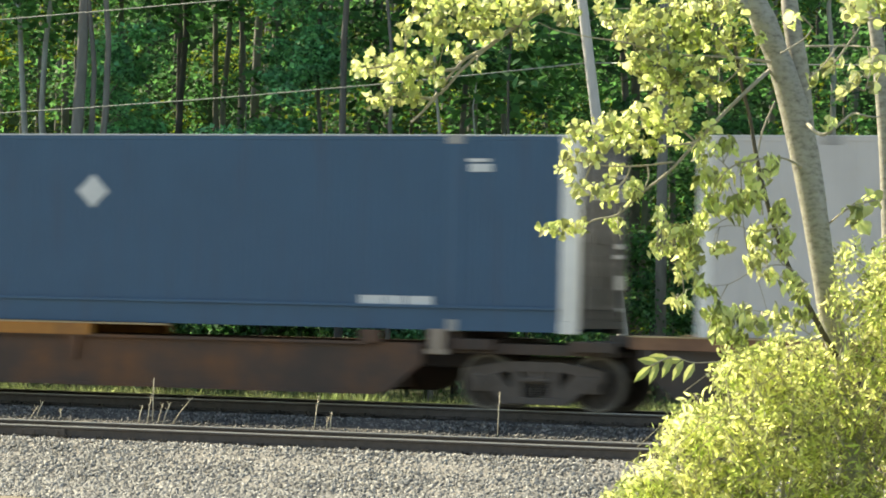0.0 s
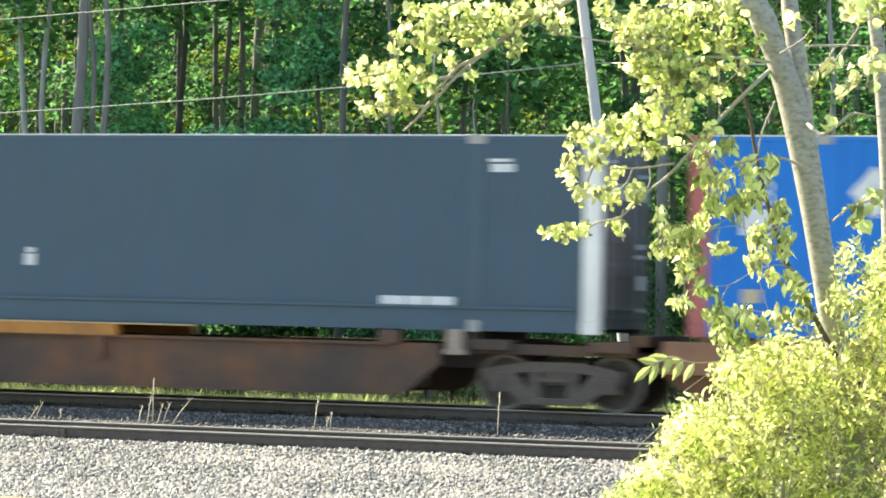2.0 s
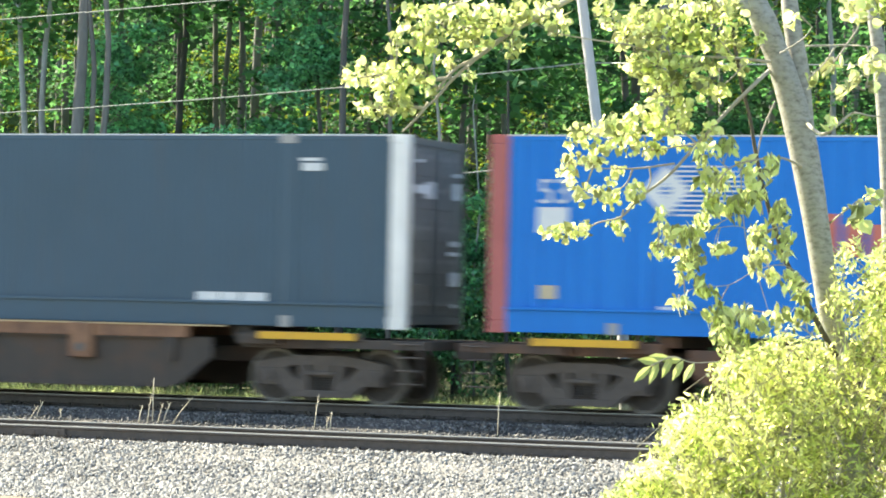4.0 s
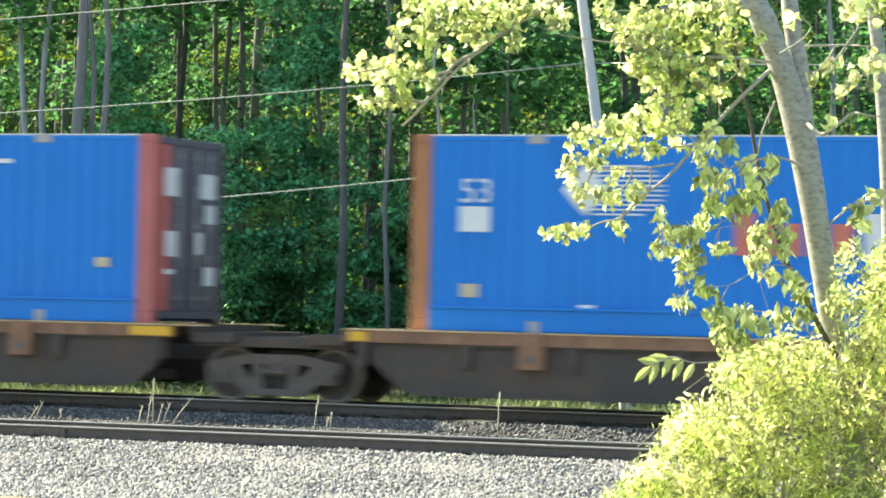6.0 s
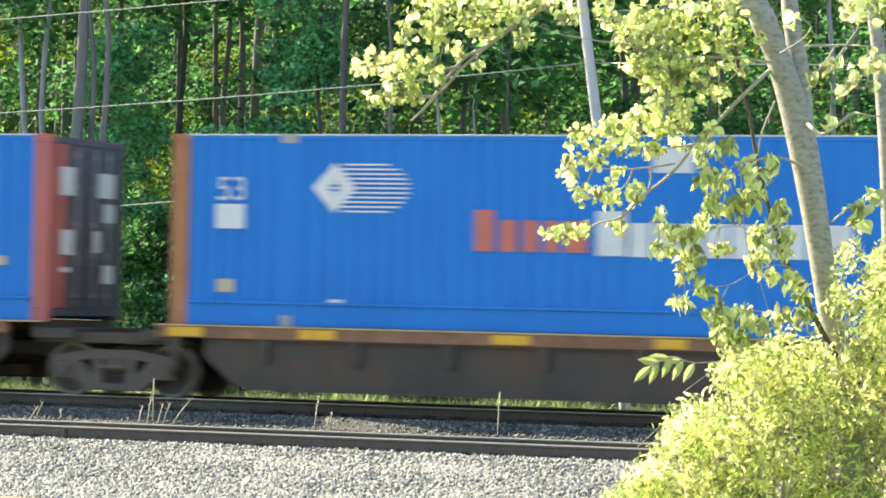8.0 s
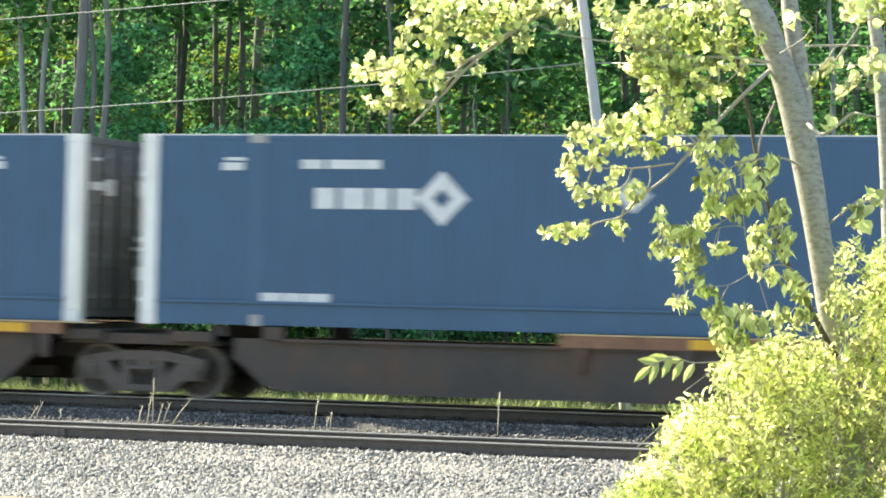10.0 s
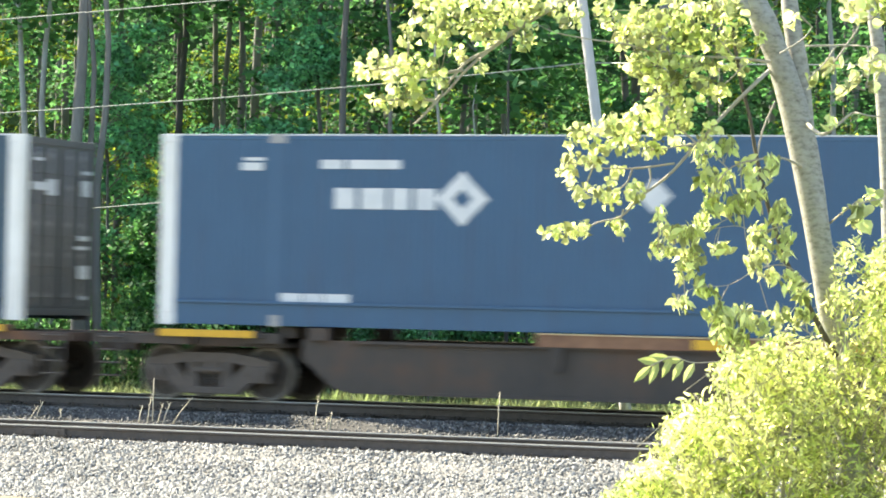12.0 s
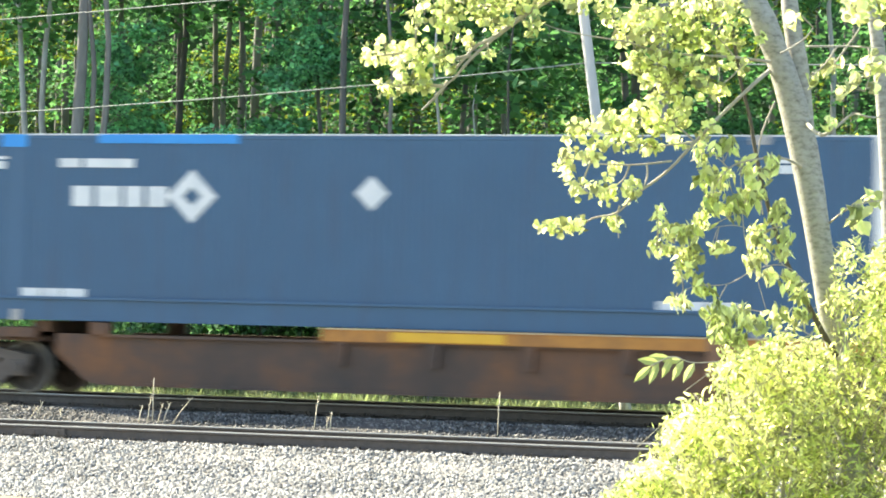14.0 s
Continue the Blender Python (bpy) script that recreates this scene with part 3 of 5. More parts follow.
def lathe(bm, profile, sides=40):
    """A closed profile of (radius, y) turned round the axle line."""
    loops = [[bm.verts.new((r * math.cos(2 * math.pi * k / sides), y, r * math.sin(2 * math.pi * k / sides))) for k in range(sides)] for r, y in profile]
    for a, b in zip(loops, loops[1:] + loops[:1]):
        for k in range(sides):
            bm.faces.new((a[k], a[(k + 1) % sides], b[(k + 1) % sides], b[k]))
    bmesh.ops.recalc_face_normals(bm, faces=bm.faces[:])
    return bm


def wheelset_meshes():
    bm = bmesh.new()
    for s in (-1, 1):
        y = s * 0.7525
        disc(bm, 0, 0, y - 0.03, y + 0.03, 0.37, 40)
        disc(bm, 0, 0, y + s * 0.05 - 0.05, y + s * 0.05 + 0.05, 0.12, 20)
    tube(bm, [(0, -1.0, 0), (0, 1.0, 0)], [0.08, 0.08], 14)
    axle = bpy.data.meshes.new("wheelset")
    bm.to_mesh(axle)
    bm.free()
    axle.materials.append(M["steel"])
    bm = bmesh.new()
    lathe(bm, [(0.372, -0.06), (0.42, -0.06), (0.42, 0.045), (0.447, 0.05), (0.447, 0.085), (0.36, 0.085)])
    rim = bpy.data.meshes.new("rim")
    bm.to_mesh(rim)
    bm.free()
    rim.materials.append(M["tread"])
    return axle, rim


WHEEL_ME, RIM_ME = wheelset_meshes()


def side_frame_mesh():
    """A cast frame: thin arched top member, dipping bottom member, two columns round the springs, open triangles beside them."""
    bm = bmesh.new()
    y0, y1 = -0.075, 0.075
    prism(bm, [(-1.08, 0.44), (-1.08, 0.62), (-0.72, 0.69), (-0.4, 0.74), (0.4, 0.74), (0.72, 0.69), (1.08, 0.62), (1.08, 0.44), (0.74, 0.52), (0.42, 0.59), (-0.42, 0.59), (-0.74, 0.52)], y0, y1)
    for s in (-1, 1):
        prism(bm, [(s * 0.92, 0.46), (s * 0.6, 0.56), (s * 0.38, 0.34), (s * 0.3, 0.1), (s * 0.5, 0.1)], y0, y1)
        prism(bm, [(s * 0.2, 0.2), (s * 0.36, 0.2), (s * 0.38, 0.6), (s * 0.24, 0.6)], y0, y1)
        box(bm, s * 0.87 - 0.16, s * 0.87 + 0.16, y0 - 0.03, y1, 0.28, 0.54, bevel=0.02)
        disc(bm, s * 0.87, 0.42, y0 - 0.09, y0 - 0.02, 0.085, 16)
    box(bm, -0.4, 0.4, y0 - 0.01, y1, 0.1, 0.21, bevel=0.015)
    box(bm, -0.23, 0.23, y0 - 0.05, y1 - 0.03, 0.44, 0.5, bevel=0.015)
    me = bpy.data.meshes.new("side_frame")
    bm.to_mesh(me)
    bm.free()
    me.materials.append(M["iron"])
    spring = bmesh.new()
    prof = [(0.03, 0.0)]
    for i in range(6):
        prof += [(0.04, 0.005 + 0.038 * i), (0.058, 0.012 + 0.038 * i), (0.058, 0.03 + 0.038 * i)]
    lathe(spring, prof + [(0.03, 0.232)], 12)
    bmesh.ops.rotate(spring, verts=spring.verts[:], matrix=Matrix.Rotation(math.pi / 2, 3, "X"))
    sp = bpy.data.meshes.new("spring")
    spring.to_mesh(sp)
    spring.free()
    sp.materials.append(M["sill"])
    return me, sp


FRAME_ME, SPRING_ME = side_frame_mesh()


def rail_truck(x):
    t = empty("rail_truck")
    tagged(t, "grimy cast-iron rail truck with four steel wheels", "rail truck", group="trucks under the train")
    for y in (-1.03, 1.03):
        ob = link_mesh("side_frame", FRAME_ME, None, t)
        ob.location = (0, y, 0)
        if y > 0:
            ob.rotation_euler = (0, 0, math.pi)
        for dx in (-0.14, 0.0, 0.14):
            q = link_mesh("spring", SPRING_ME, None, ob)
            q.location = (dx, 0, 0.21)
    part("bolster", boxes((-0.19, 0.19, -1.08, 1.08, 0.4, 0.62), (-0.4, 0.4, -0.4, 0.4, 0.6, 0.8), bevel=0.03), M["iron"], t)
    part("brake_beam", boxes((-0.5, -0.44, -0.7, 0.7, 0.32, 0.4), (0.44, 0.5, -0.7, 0.7, 0.32, 0.4)), M["iron"], t)
    for s in (-0.87, 0.87):
        w = link_mesh("wheelset", WHEEL_ME, None, t)
        w.location = (s, 0, 0.4222)
        for y in (-0.7525, 0.7525):
            q = link_mesh("rim", RIM_ME, None, w, "worn bright wheel rim")
            q.matrix_basis = pose(0, y, 0, 0, 0, 180 if y > 0 else 0)
        WHEELS.append((w, s, 0.4222))
    m = pose(x, 0, 0)
    t.matrix_basis = m
    MOVING.append((t, m))


TRUCKS = [3.45, -13.7, -30.95, -48.1, -65.3, -82.25, -86.45, -104.6, -121.75, -138.9, -142.95, -158.97, -175.95, -192.87, -209.92, -226.05, -230.15, -247.35, -264.5]
for x in TRUCKS:
    rail_truck(x)


P, G, O, RS = M["brown"], M["sill"], M["orange"], M["rustsill"]


def car_unit(front, rear, chord, paint, grime, boxed=None, brackets=(), markers=(), ends=(False, False)):
    """One platform of an articulated well car. front, rear: its truck centres; chord: stretch with the high top chord (from the middle, forwards)."""
    mid, half = (front + rear) / 2, (front - rear) / 2
    c = empty("rail_car")
    tagged(c, "rusty articulated container car platform with deep side sills", "rail car", group="cars of the train")
    a, b = chord
    for s in (-1, 1):
        y0, y1 = (-1.42, -1.34) if s < 0 else (1.34, 1.42)
        k = half - 1.9
        bm = bmesh.new()
        prism(bm, [(-k - 0.2, 0.98), (-k - 0.2, 0.68), (-k + 0.3, 0.26), (-k + 0.55, 0.19), (k - 0.55, 0.19), (k - 0.3, 0.26), (k + 0.2, 0.68), (k + 0.2, 0.98)], y0, y1)
        sill = part("side_sill", bm, grime, c)
        lower = boxes((-k + 1.0, k - 1.0, y0 - 0.05 if s < 0 else y0, y1 if s < 0 else y1 + 0.05, 0.185, 0.235))
        part("bottom_flange", lower, grime, sill)
        yo = (y0 - 0.1, y1) if s < 0 else (y0, y1 + 0.1)
        part("top_chord", boxes((a, b, yo[0], yo[1], 0.97, 1.15), bevel=0.006), paint, c)
        f0, f1 = (a, b + 0.6) if not boxed else (min(a, boxed[0] + 1.4), max(b + 1.3, boxed[1] + 0.8))
        # highlight along the chord's top edge, carried by the flange colour
        part("flange", boxes((f0, f1, yo[0] - 0.02, yo[1] + 0.02, 1.15, 1.172)), M["worn"], c, "top flange in a pale tan that stands for sunlight")
        n = max(2, int((b - a) / 1.35))
        for i in range(n):
            x = a + 0.3 + (b - a - 0.6) * i / (n - 1)
            bm = bmesh.new()
            yy = (yo[0] + 0.01, y0) if s < 0 else (y1, yo[1] - 0.01)
            prism(bm, [(x - 0.1, 0.97), (x + 0.1, 0.97), (x + 0.05, 0.6), (x - 0.05, 0.6)], *yy)
            part("gusset", bm, grime, c)
        part("stake_rail", boxes((-k + 0.6, k - 0.6, yo[0] + 0.03, yo[1] - 0.03, 0.94, 0.985)), grime, c)
        if grime is RS:
            x, g = half - 1.42, (yo[0] - 0.05, y0) if s < 0 else (y1, yo[1] + 0.05)
            part("container_guide", boxes((x - 0.12, x + 0.12, *g, 0.84, 1.2), (x - 0.17, x + 0.17, *g, 0.82, 0.9), bevel=0.012), M["guide"], c, "pale worn container guide")
        if boxed:
            part("side_box", boxes((boxed[0], boxed[1], yo[0] - 0.05 if s < 0 else yo[0], yo[1] if s < 0 else yo[1] + 0.05, 0.7, 1.1), (boxed[0] - 0.04, boxed[1] + 0.04,
                 yo[0] - 0.09 if s < 0 else yo[0], yo[1] if s < 0 else yo[1] + 0.09, 0.62, 0.7), bevel=0.01), M["boxpaint"], c, "faded orange-brown boxed side panel")
        for x in brackets:
            bm = boxes((x - 0.2, x + 0.2, yo[0] - 0.06 if s < 0 else y1, y0 if s < 0 else yo[1] + 0.06, 0.62, 1.16), bevel=0.02)
            q = part("lift_bracket", bm, M["brown"], c)
            bm = bmesh.new()
            disc(bm, x, 0.78, yo[0] - 0.075 if s < 0 else yo[1] + 0.05, yo[0] - 0.05 if s < 0 else yo[1] + 0.075, 0.07, 16)
            part("eye", bm, M["enddark"], q)
        for x0, x1 in markers:
            if s < 0:
                z0, z1 = (0.99, 1.13) if a <= x0 <= b else (0.985, 1.1)
                part("marker_plate", boxes((x0, x1, yo[0] - 0.026, yo[0] - 0.004, z0, z1)), M["yellow"], c, "yellow marker plate")
        # rests for the box at its lift points
        for x in (-6.1, 6.1):
            part("pedestal", boxes((x - 0.16, x + 0.16, yo[0] + 0.02, yo[1] - 0.02, 0.97, BASE_Z - 0.062), bevel=0.01), grime, c)
    for s in (-1, 1):
        x = s * (half - 1.3)
        part("end_platform", boxes((min(x, s * (half + 0.25)), max(x, s * (half + 0.25)), -1.2, 1.2, 0.84, 1.0),
                                   (min(x, s * (half - 0.6)), max(x, s * (half - 0.6)), -1.38, 1.38, 0.9, 1.06), bevel=0.015), grime, c)
        part("load_rest", boxes((x - 0.15, x + 0.15, -1.15, 1.15, 1.0, BASE_Z - 0.062), bevel=0.01), grime, c)
        if ends[0 if s > 0 else 1]:
            xe = s * (half + 1.85)
            part("end_sill", boxes((min(s * (half + 0.2), xe), max(s * (half + 0.2), xe), -1.42, 1.42, 0.86, 1.0), (min(s * (half - 1.0), s * (half + 0.8)), max(s * (half - 1.0), s * (half + 0.8)),
                 -1.46, -1.38, 0.98, 1.1), bevel=0.01), grime, c)
            part("marker_plate", boxes((min(s * (half - 0.9), s * (half + 0.7)), max(s * (half - 0.9), s * (half + 0.7)), -1.49, -1.465, 0.985, 1.095)), M["yellow"], c, "yellow marker plate")
            bm = boxes((min(xe, xe + s * 0.55), max(xe, xe + s * 0.55), -0.12, 0.12, 0.72, 0.98), bevel=0.03)
            part("coupler", bm, M["iron"], c)
            for k in range(4):
                part("ladder_rung", tube(bmesh.new(), [(xe - s * 0.1, -1.45, 0.35 + 0.2 * k), (xe - s * 0.5, -1.45, 0.35 + 0.2 * k)], [0.014, 0.014], 6), M["iron"], c)
            for dx in (0.1, 0.5):
                part("ladder_stile", tube(bmesh.new(), [(xe - s * dx, -1.44, 0.3), (xe - s * dx, -1.44, 1.0)], [0.016, 0.016], 6), M["iron"], c)
    # drawbar through the middle
    for x0, x1 in ((-half + 0.5, -half + 2.8), (half - 2.8, half - 0.5)):
        part("centre_sill", boxes((x0, x1, -0.25, 0.25, 0.6, 0.84), bevel=0.02), grime, c)
    for i in range(6):
        part("floor_beam", boxes((-5.5 + 2.2 * i, -5.2 + 2.2 * i, -1.34, 1.34, 0.24, 0.4)), grime, c)
    m = pose(mid, 0, 0)
    c.matrix_basis = m
    MOVING.append((c, m))


UNITS = [
    (3.45, -13.7, (-7.0, 2.0), P, G, None, (), (), (False, False)),
    (-13.7, -30.95, (-3.1, 1.43), O, RS, (-6.93, -3.1), (), (), (False, False)),
    (-30.95, -48.1, (-2.95, 1.5), O, RS, (-6.77, -2.95), (), ((-6.6, -5.6), (-3.6, -3.0)), (False, False)),
    (-48.1, -65.3, (-2.98, 1.57), O, RS, (-6.75, -2.98), (), ((-6.7, -6.1), (-3.9, -3.3)), (False, False)),
    (-65.3, -82.25, (-2.0, 2.78), O, RS, (2.78, 6.89), (), ((4.6, 5.5),), (False, True)),
    (-86.45, -104.6, (-1.6, 7.0), P, G, None, (5.2,), (), (True, False)),
    (-104.6, -121.75, (-7.3, 1.6), P, G, None, (-4.3,), ((-7.2, -6.9),), (False, False)),
    (-121.75, -138.9, (-2.0, 7.0), P, G, None, (4.4,), ((6.3, 7.0),), (False, True)),
    (-142.95, -158.97, (-7.1, 2.5), P, G, None, (), ((-6.9, -6.3), (-4.7, -4.1), (-1.6, -1.0), (0.9, 1.4)), (True, False)),
    (-158.97, -175.95, (-2.5, 6.8), P, G, None, (), ((5.4, 6.0), (1.4, 2.0)), (False, False)),
    (-175.95, -192.87, (-1.5, 7.3), P, G, None, (), ((0.5, 1.1), (3.3, 3.9), (5.8, 6.5)), (False, False)),
    (-192.87, -209.92, (-1.5, 7.3), P, G, None, (), ((0.7, 1.3), (3.4, 4.0), (5.9, 6.7)), (False, False)),
    (-209.92, -226.05, (-2.6, 7.1), P, G, None, (), ((-0.2, 0.3), (2.2, 2.9), (6.2, 6.9)), (False, True)),
    (-230.15, -247.35, (-7.3, 3.0), O, RS, None, (-4.44,), ((0.9, 1.7), (-7.0, -6.4), (-2.9, -2.2)), (True, False)),
    (-247.35, -264.5, (-2.35, 7.3), O, RS, None, (3.9,), ((6.0, 6.8), (-1.2, 0.6)), (False, False)),
]
for u in UNITS:
    car_unit(*u)

# ---- poles and wires ----
def utility_pole(points, radius, mat, label):
    ob = part("utility_pole", tube(bmesh.new(), points, [radius * (1.12 - 0.25 * i / (len(points) - 1)) for i in range(len(points))], 14), mat)
    return tagged(ob, label, "utility pole")


utility_pole([(-13.74, 4, -0.5), (-13.79, 4, 0.0), (-13.84, 4, 1.06), (-14.26, 4, 3.9), (-14.68, 4, 6.7), (-15.05, 4, 9.2)], 0.093, M["pole"], "leaning weathered pale wooden utility pole")
utility_pole([(-14.3, 8, -0.5), (-14.35, 8, 4.0), (-14.38, 8, 9.0)], 0.095, M["bark"], "upright dark grey wooden pole at the wood's edge")


def wire(a, b, sag, r, label):
    n = 24
    pts = [tuple(Vector(a).lerp(Vector(b), i / n) - Vector((0, 0, sag * 4 * (i / n) * (1 - i / n)))) for i in range(n + 1)]
    tagged(part("overhead_wire", tube(bmesh.new(), pts, [r] * (n + 1), 6), M["wire"]), label, "wire")


wire((-60, 4, 5.68), (-14.56, 4.0, 5.64), 1.15, 0.0095, "thin grey overhead wire slung past the trees")
wire((-60, 4, 2.35), (-14.2, 4.0, 4.06), 0.9, 0.011, "thin grey overhead wire slung past the trees")
wire((-60, 4, 5.38), (-14.95, 4.0, 7.25), 0.45, 0.0095, "thin grey overhead wire slung past the trees")
wire((-14.56, 4.0, 5.64), (25, 4.5, 6.9), 0.5, 0.011, "thin grey overhead wire slung past the trees")


# ---- wood behind the line ----
def wood_tree(x, y, r, lean, height, mat, label, rng):
    """Trunk with limbs and a crown of separate leaves high up."""
    t = empty("tree")
    height -= 2.5
    t.location = (x, y, ground_z(y) - 0.1)
    n = 9
    pts = [(lean * height * (i / n) + 0.08 * math.sin(i * 1.7 + x), 0.08 * math.cos(i * 1.3 + y), height * i / n) for i in range(n + 1)]
    bm = tube(bmesh.new(), pts, [r * (1.25 if i == 0 else 1 - 0.75 * i / n) for i in range(n + 1)], 10)
    for k in range(6):
        i = 7 + k % 3
        p0 = Vector(pts[min(i, n)])
        an = rng.uniform(0, 6.28)
        q = p0 + Vector((math.cos(an) * 1.8, math.sin(an) * 1.8, 1.4))
        tube(bm, [tuple(p0), tuple(p0.lerp(q, 0.5) + Vector((0, 0, 0.2))), tuple(q)], [r * 0.35, r * 0.22, r * 0.08], 6)
    part("trunk", bm, mat, t)
    back = 2.6 if y < 8 else 0.0
    cc = [(pts[-1][0] + rng.normal() * 1.6, back + rng.normal() * (0.7 if back else 1.6), height * rng.uniform(0.64, 1.0)) for _ in range(26)]
    me = leaves("crown", clumps(rng, cc, rng.uniform(0.7, 1.3, 26), 50), 0.16, rng, 0.4)
    link_mesh("crown", me, M["leafwood"], t, "loose green leafy crown")
    return tagged(t, label, "tree", group="trees of the wood")


rng = np.random.default_rng(11)
PALEB, GREYB = M["palebark"], M["bark"]
for x, y, r, lean, h, mat, lab in [
        (-27.25, 10, 0.1, -0.16, 14, PALEB, "slim pale-barked tree leaning at the wood's edge"), (-27.72, 10.0, 0.1, -0.001, 15, PALEB, "slim straight pale-barked tree by the wood's edge"),
        (-25.61, 7.4, 0.165, -0.012, 17, GREYB, "tall grey-barked tree in the shady wood"), (-25.51, 7.5, 0.09, 0.0, 14, GREYB, "slim grey-barked tree in the shady wood"), (-25.35, 7.6, 0.1, 0.012, 15, GREYB, "slim grey-barked tree in the shady wood"),
        (-26.3, 13.3, 0.11, 0.0, 16, GREYB, "dark straight tree in the shady wood"), (-26.4, 15.7, 0.1, 0.01, 16, GREYB, "dark straight tree in the shady wood"), (-25.3, 14.2, 0.12, -0.01, 16, GREYB, "dark straight tree in the shady wood"),
        (-21.63, 9.6, 0.06, 0.003, 16, GREYB, "slim grey-barked tree at the wood's edge"), (-20.3, 7.5, 0.09, 0.0, 18, GREYB, "tall grey-barked tree at the wood's edge"),
        (-19.4, 7.6, 0.06, -0.012, 14, GREYB, "slim grey-barked tree at the wood's edge"), (-19.9, 13.0, 0.09, 0.003, 16, GREYB, "slim grey-barked tree at the wood's edge"),
        (-18.07, 8.6, 0.03, 0.0, 11, PALEB, "thin pale sapling stem by the line"), (-17.2, 15, 0.11, 0.006, 16, GREYB, "tall grey-barked tree in the shady wood"),
        (-18.6, 7.7, 0.05, 0.01, 12, PALEB, "slim pale-barked tree at the wood's edge"), (-17.0, 7.6, 0.045, -0.015, 12, GREYB, "slim grey-barked tree at the wood's edge"),
        (-15.9, 13.5, 0.09, -0.01, 14, GREYB, "slim grey-barked tree in the shady wood"), (-12.2, 12, 0.09, 0.0, 14, PALEB, "slim pale-barked tree in the wood"), (-10.2, 13, 0.12, 0.01, 15, GREYB, "tall grey-barked tree in the shady wood"),
        (-31.8, 12, 0.14, 0.01, 16, GREYB, "tall grey-barked tree in the shady wood"), (-34, 14, 0.14, -0.01, 16, GREYB, "tall grey-barked tree in the shady wood"), (-6.5, 12.5, 0.13, 0.01, 15, GREYB, "tall grey-barked tree in the shady wood")]:
    wood_tree(x, y, r, lean, h, mat, lab, rng)


def sapling(x, y, h, spread, mat, label, rng, count=20, per=170, size=0.085):
    t = empty("sapling")
    t.location = (x, y, ground_z(y) - 0.05)
    bm = tube(bmesh.new(), [(0, 0, 0), (0.05, 0, h * 0.4), (-0.03, 0.04, h * 0.75), (0, 0, h)], [0.04, 0.03, 0.02, 0.008], 7)
    cc = []
    for k in range(count):
        z = h * rng.uniform(0.3, 1.0)
        an = rng.uniform(0, 6.28)
        d = spread * rng.uniform(0.3, 1.0) * (1.15 - 0.6 * z / h)
        q = (math.cos(an) * d, math.sin(an) * d, z)
        cc.append(q)
        part("branch", tube(bmesh.new(), [(0, 0, z - 0.35), (q[0] * 0.5, q[1] * 0.5, z - 0.08), q], [0.014, 0.01, 0.004], 5), GREYB, t)
    part("stem", bm, GREYB, t)
    me = leaves("crown", clumps(rng, cc, rng.uniform(0.35, 0.65, count), per, 0.5), size, rng, 0.25)
    link_mesh("crown", me, mat, t, "layered leafy crown")
    return tagged(t, label, "sapling", group="saplings at the wood's edge")


WL, CL = M["leafwood"], M["leafcool"]
for x, y, h, sp, mat, count in [(-22.7, 8.5, 5.9, 1.5, CL, 46), (-26.0, 9.3, 7.4, 1.5, CL, 40), (-21.7, 9.0, 8.0, 1.15, CL, 44), (-19.5, 10.0, 4.4, 1.3, WL, 22), (-17.2, 9.0, 5.0, 1.4, CL, 26),
                                (-20.2, 8.6, 4.2, 1.1, CL, 30), (-15.6, 9.6, 5.8, 1.3, WL, 24), (-28.6, 11.0, 4.6, 1.2, WL, 22), (-24.4, 8.8, 3.6, 1.2, WL, 22), (-12.8, 9.0, 5.4, 1.4, WL, 22),
                                (-18.4, 8.4, 3.4, 1.1, CL, 26), (-22.2, 8.2, 3.0, 1.1, WL, 22)]:
    sapling(x, y, h, sp, mat, "leafy green sapling at the wood's edge", rng, count)


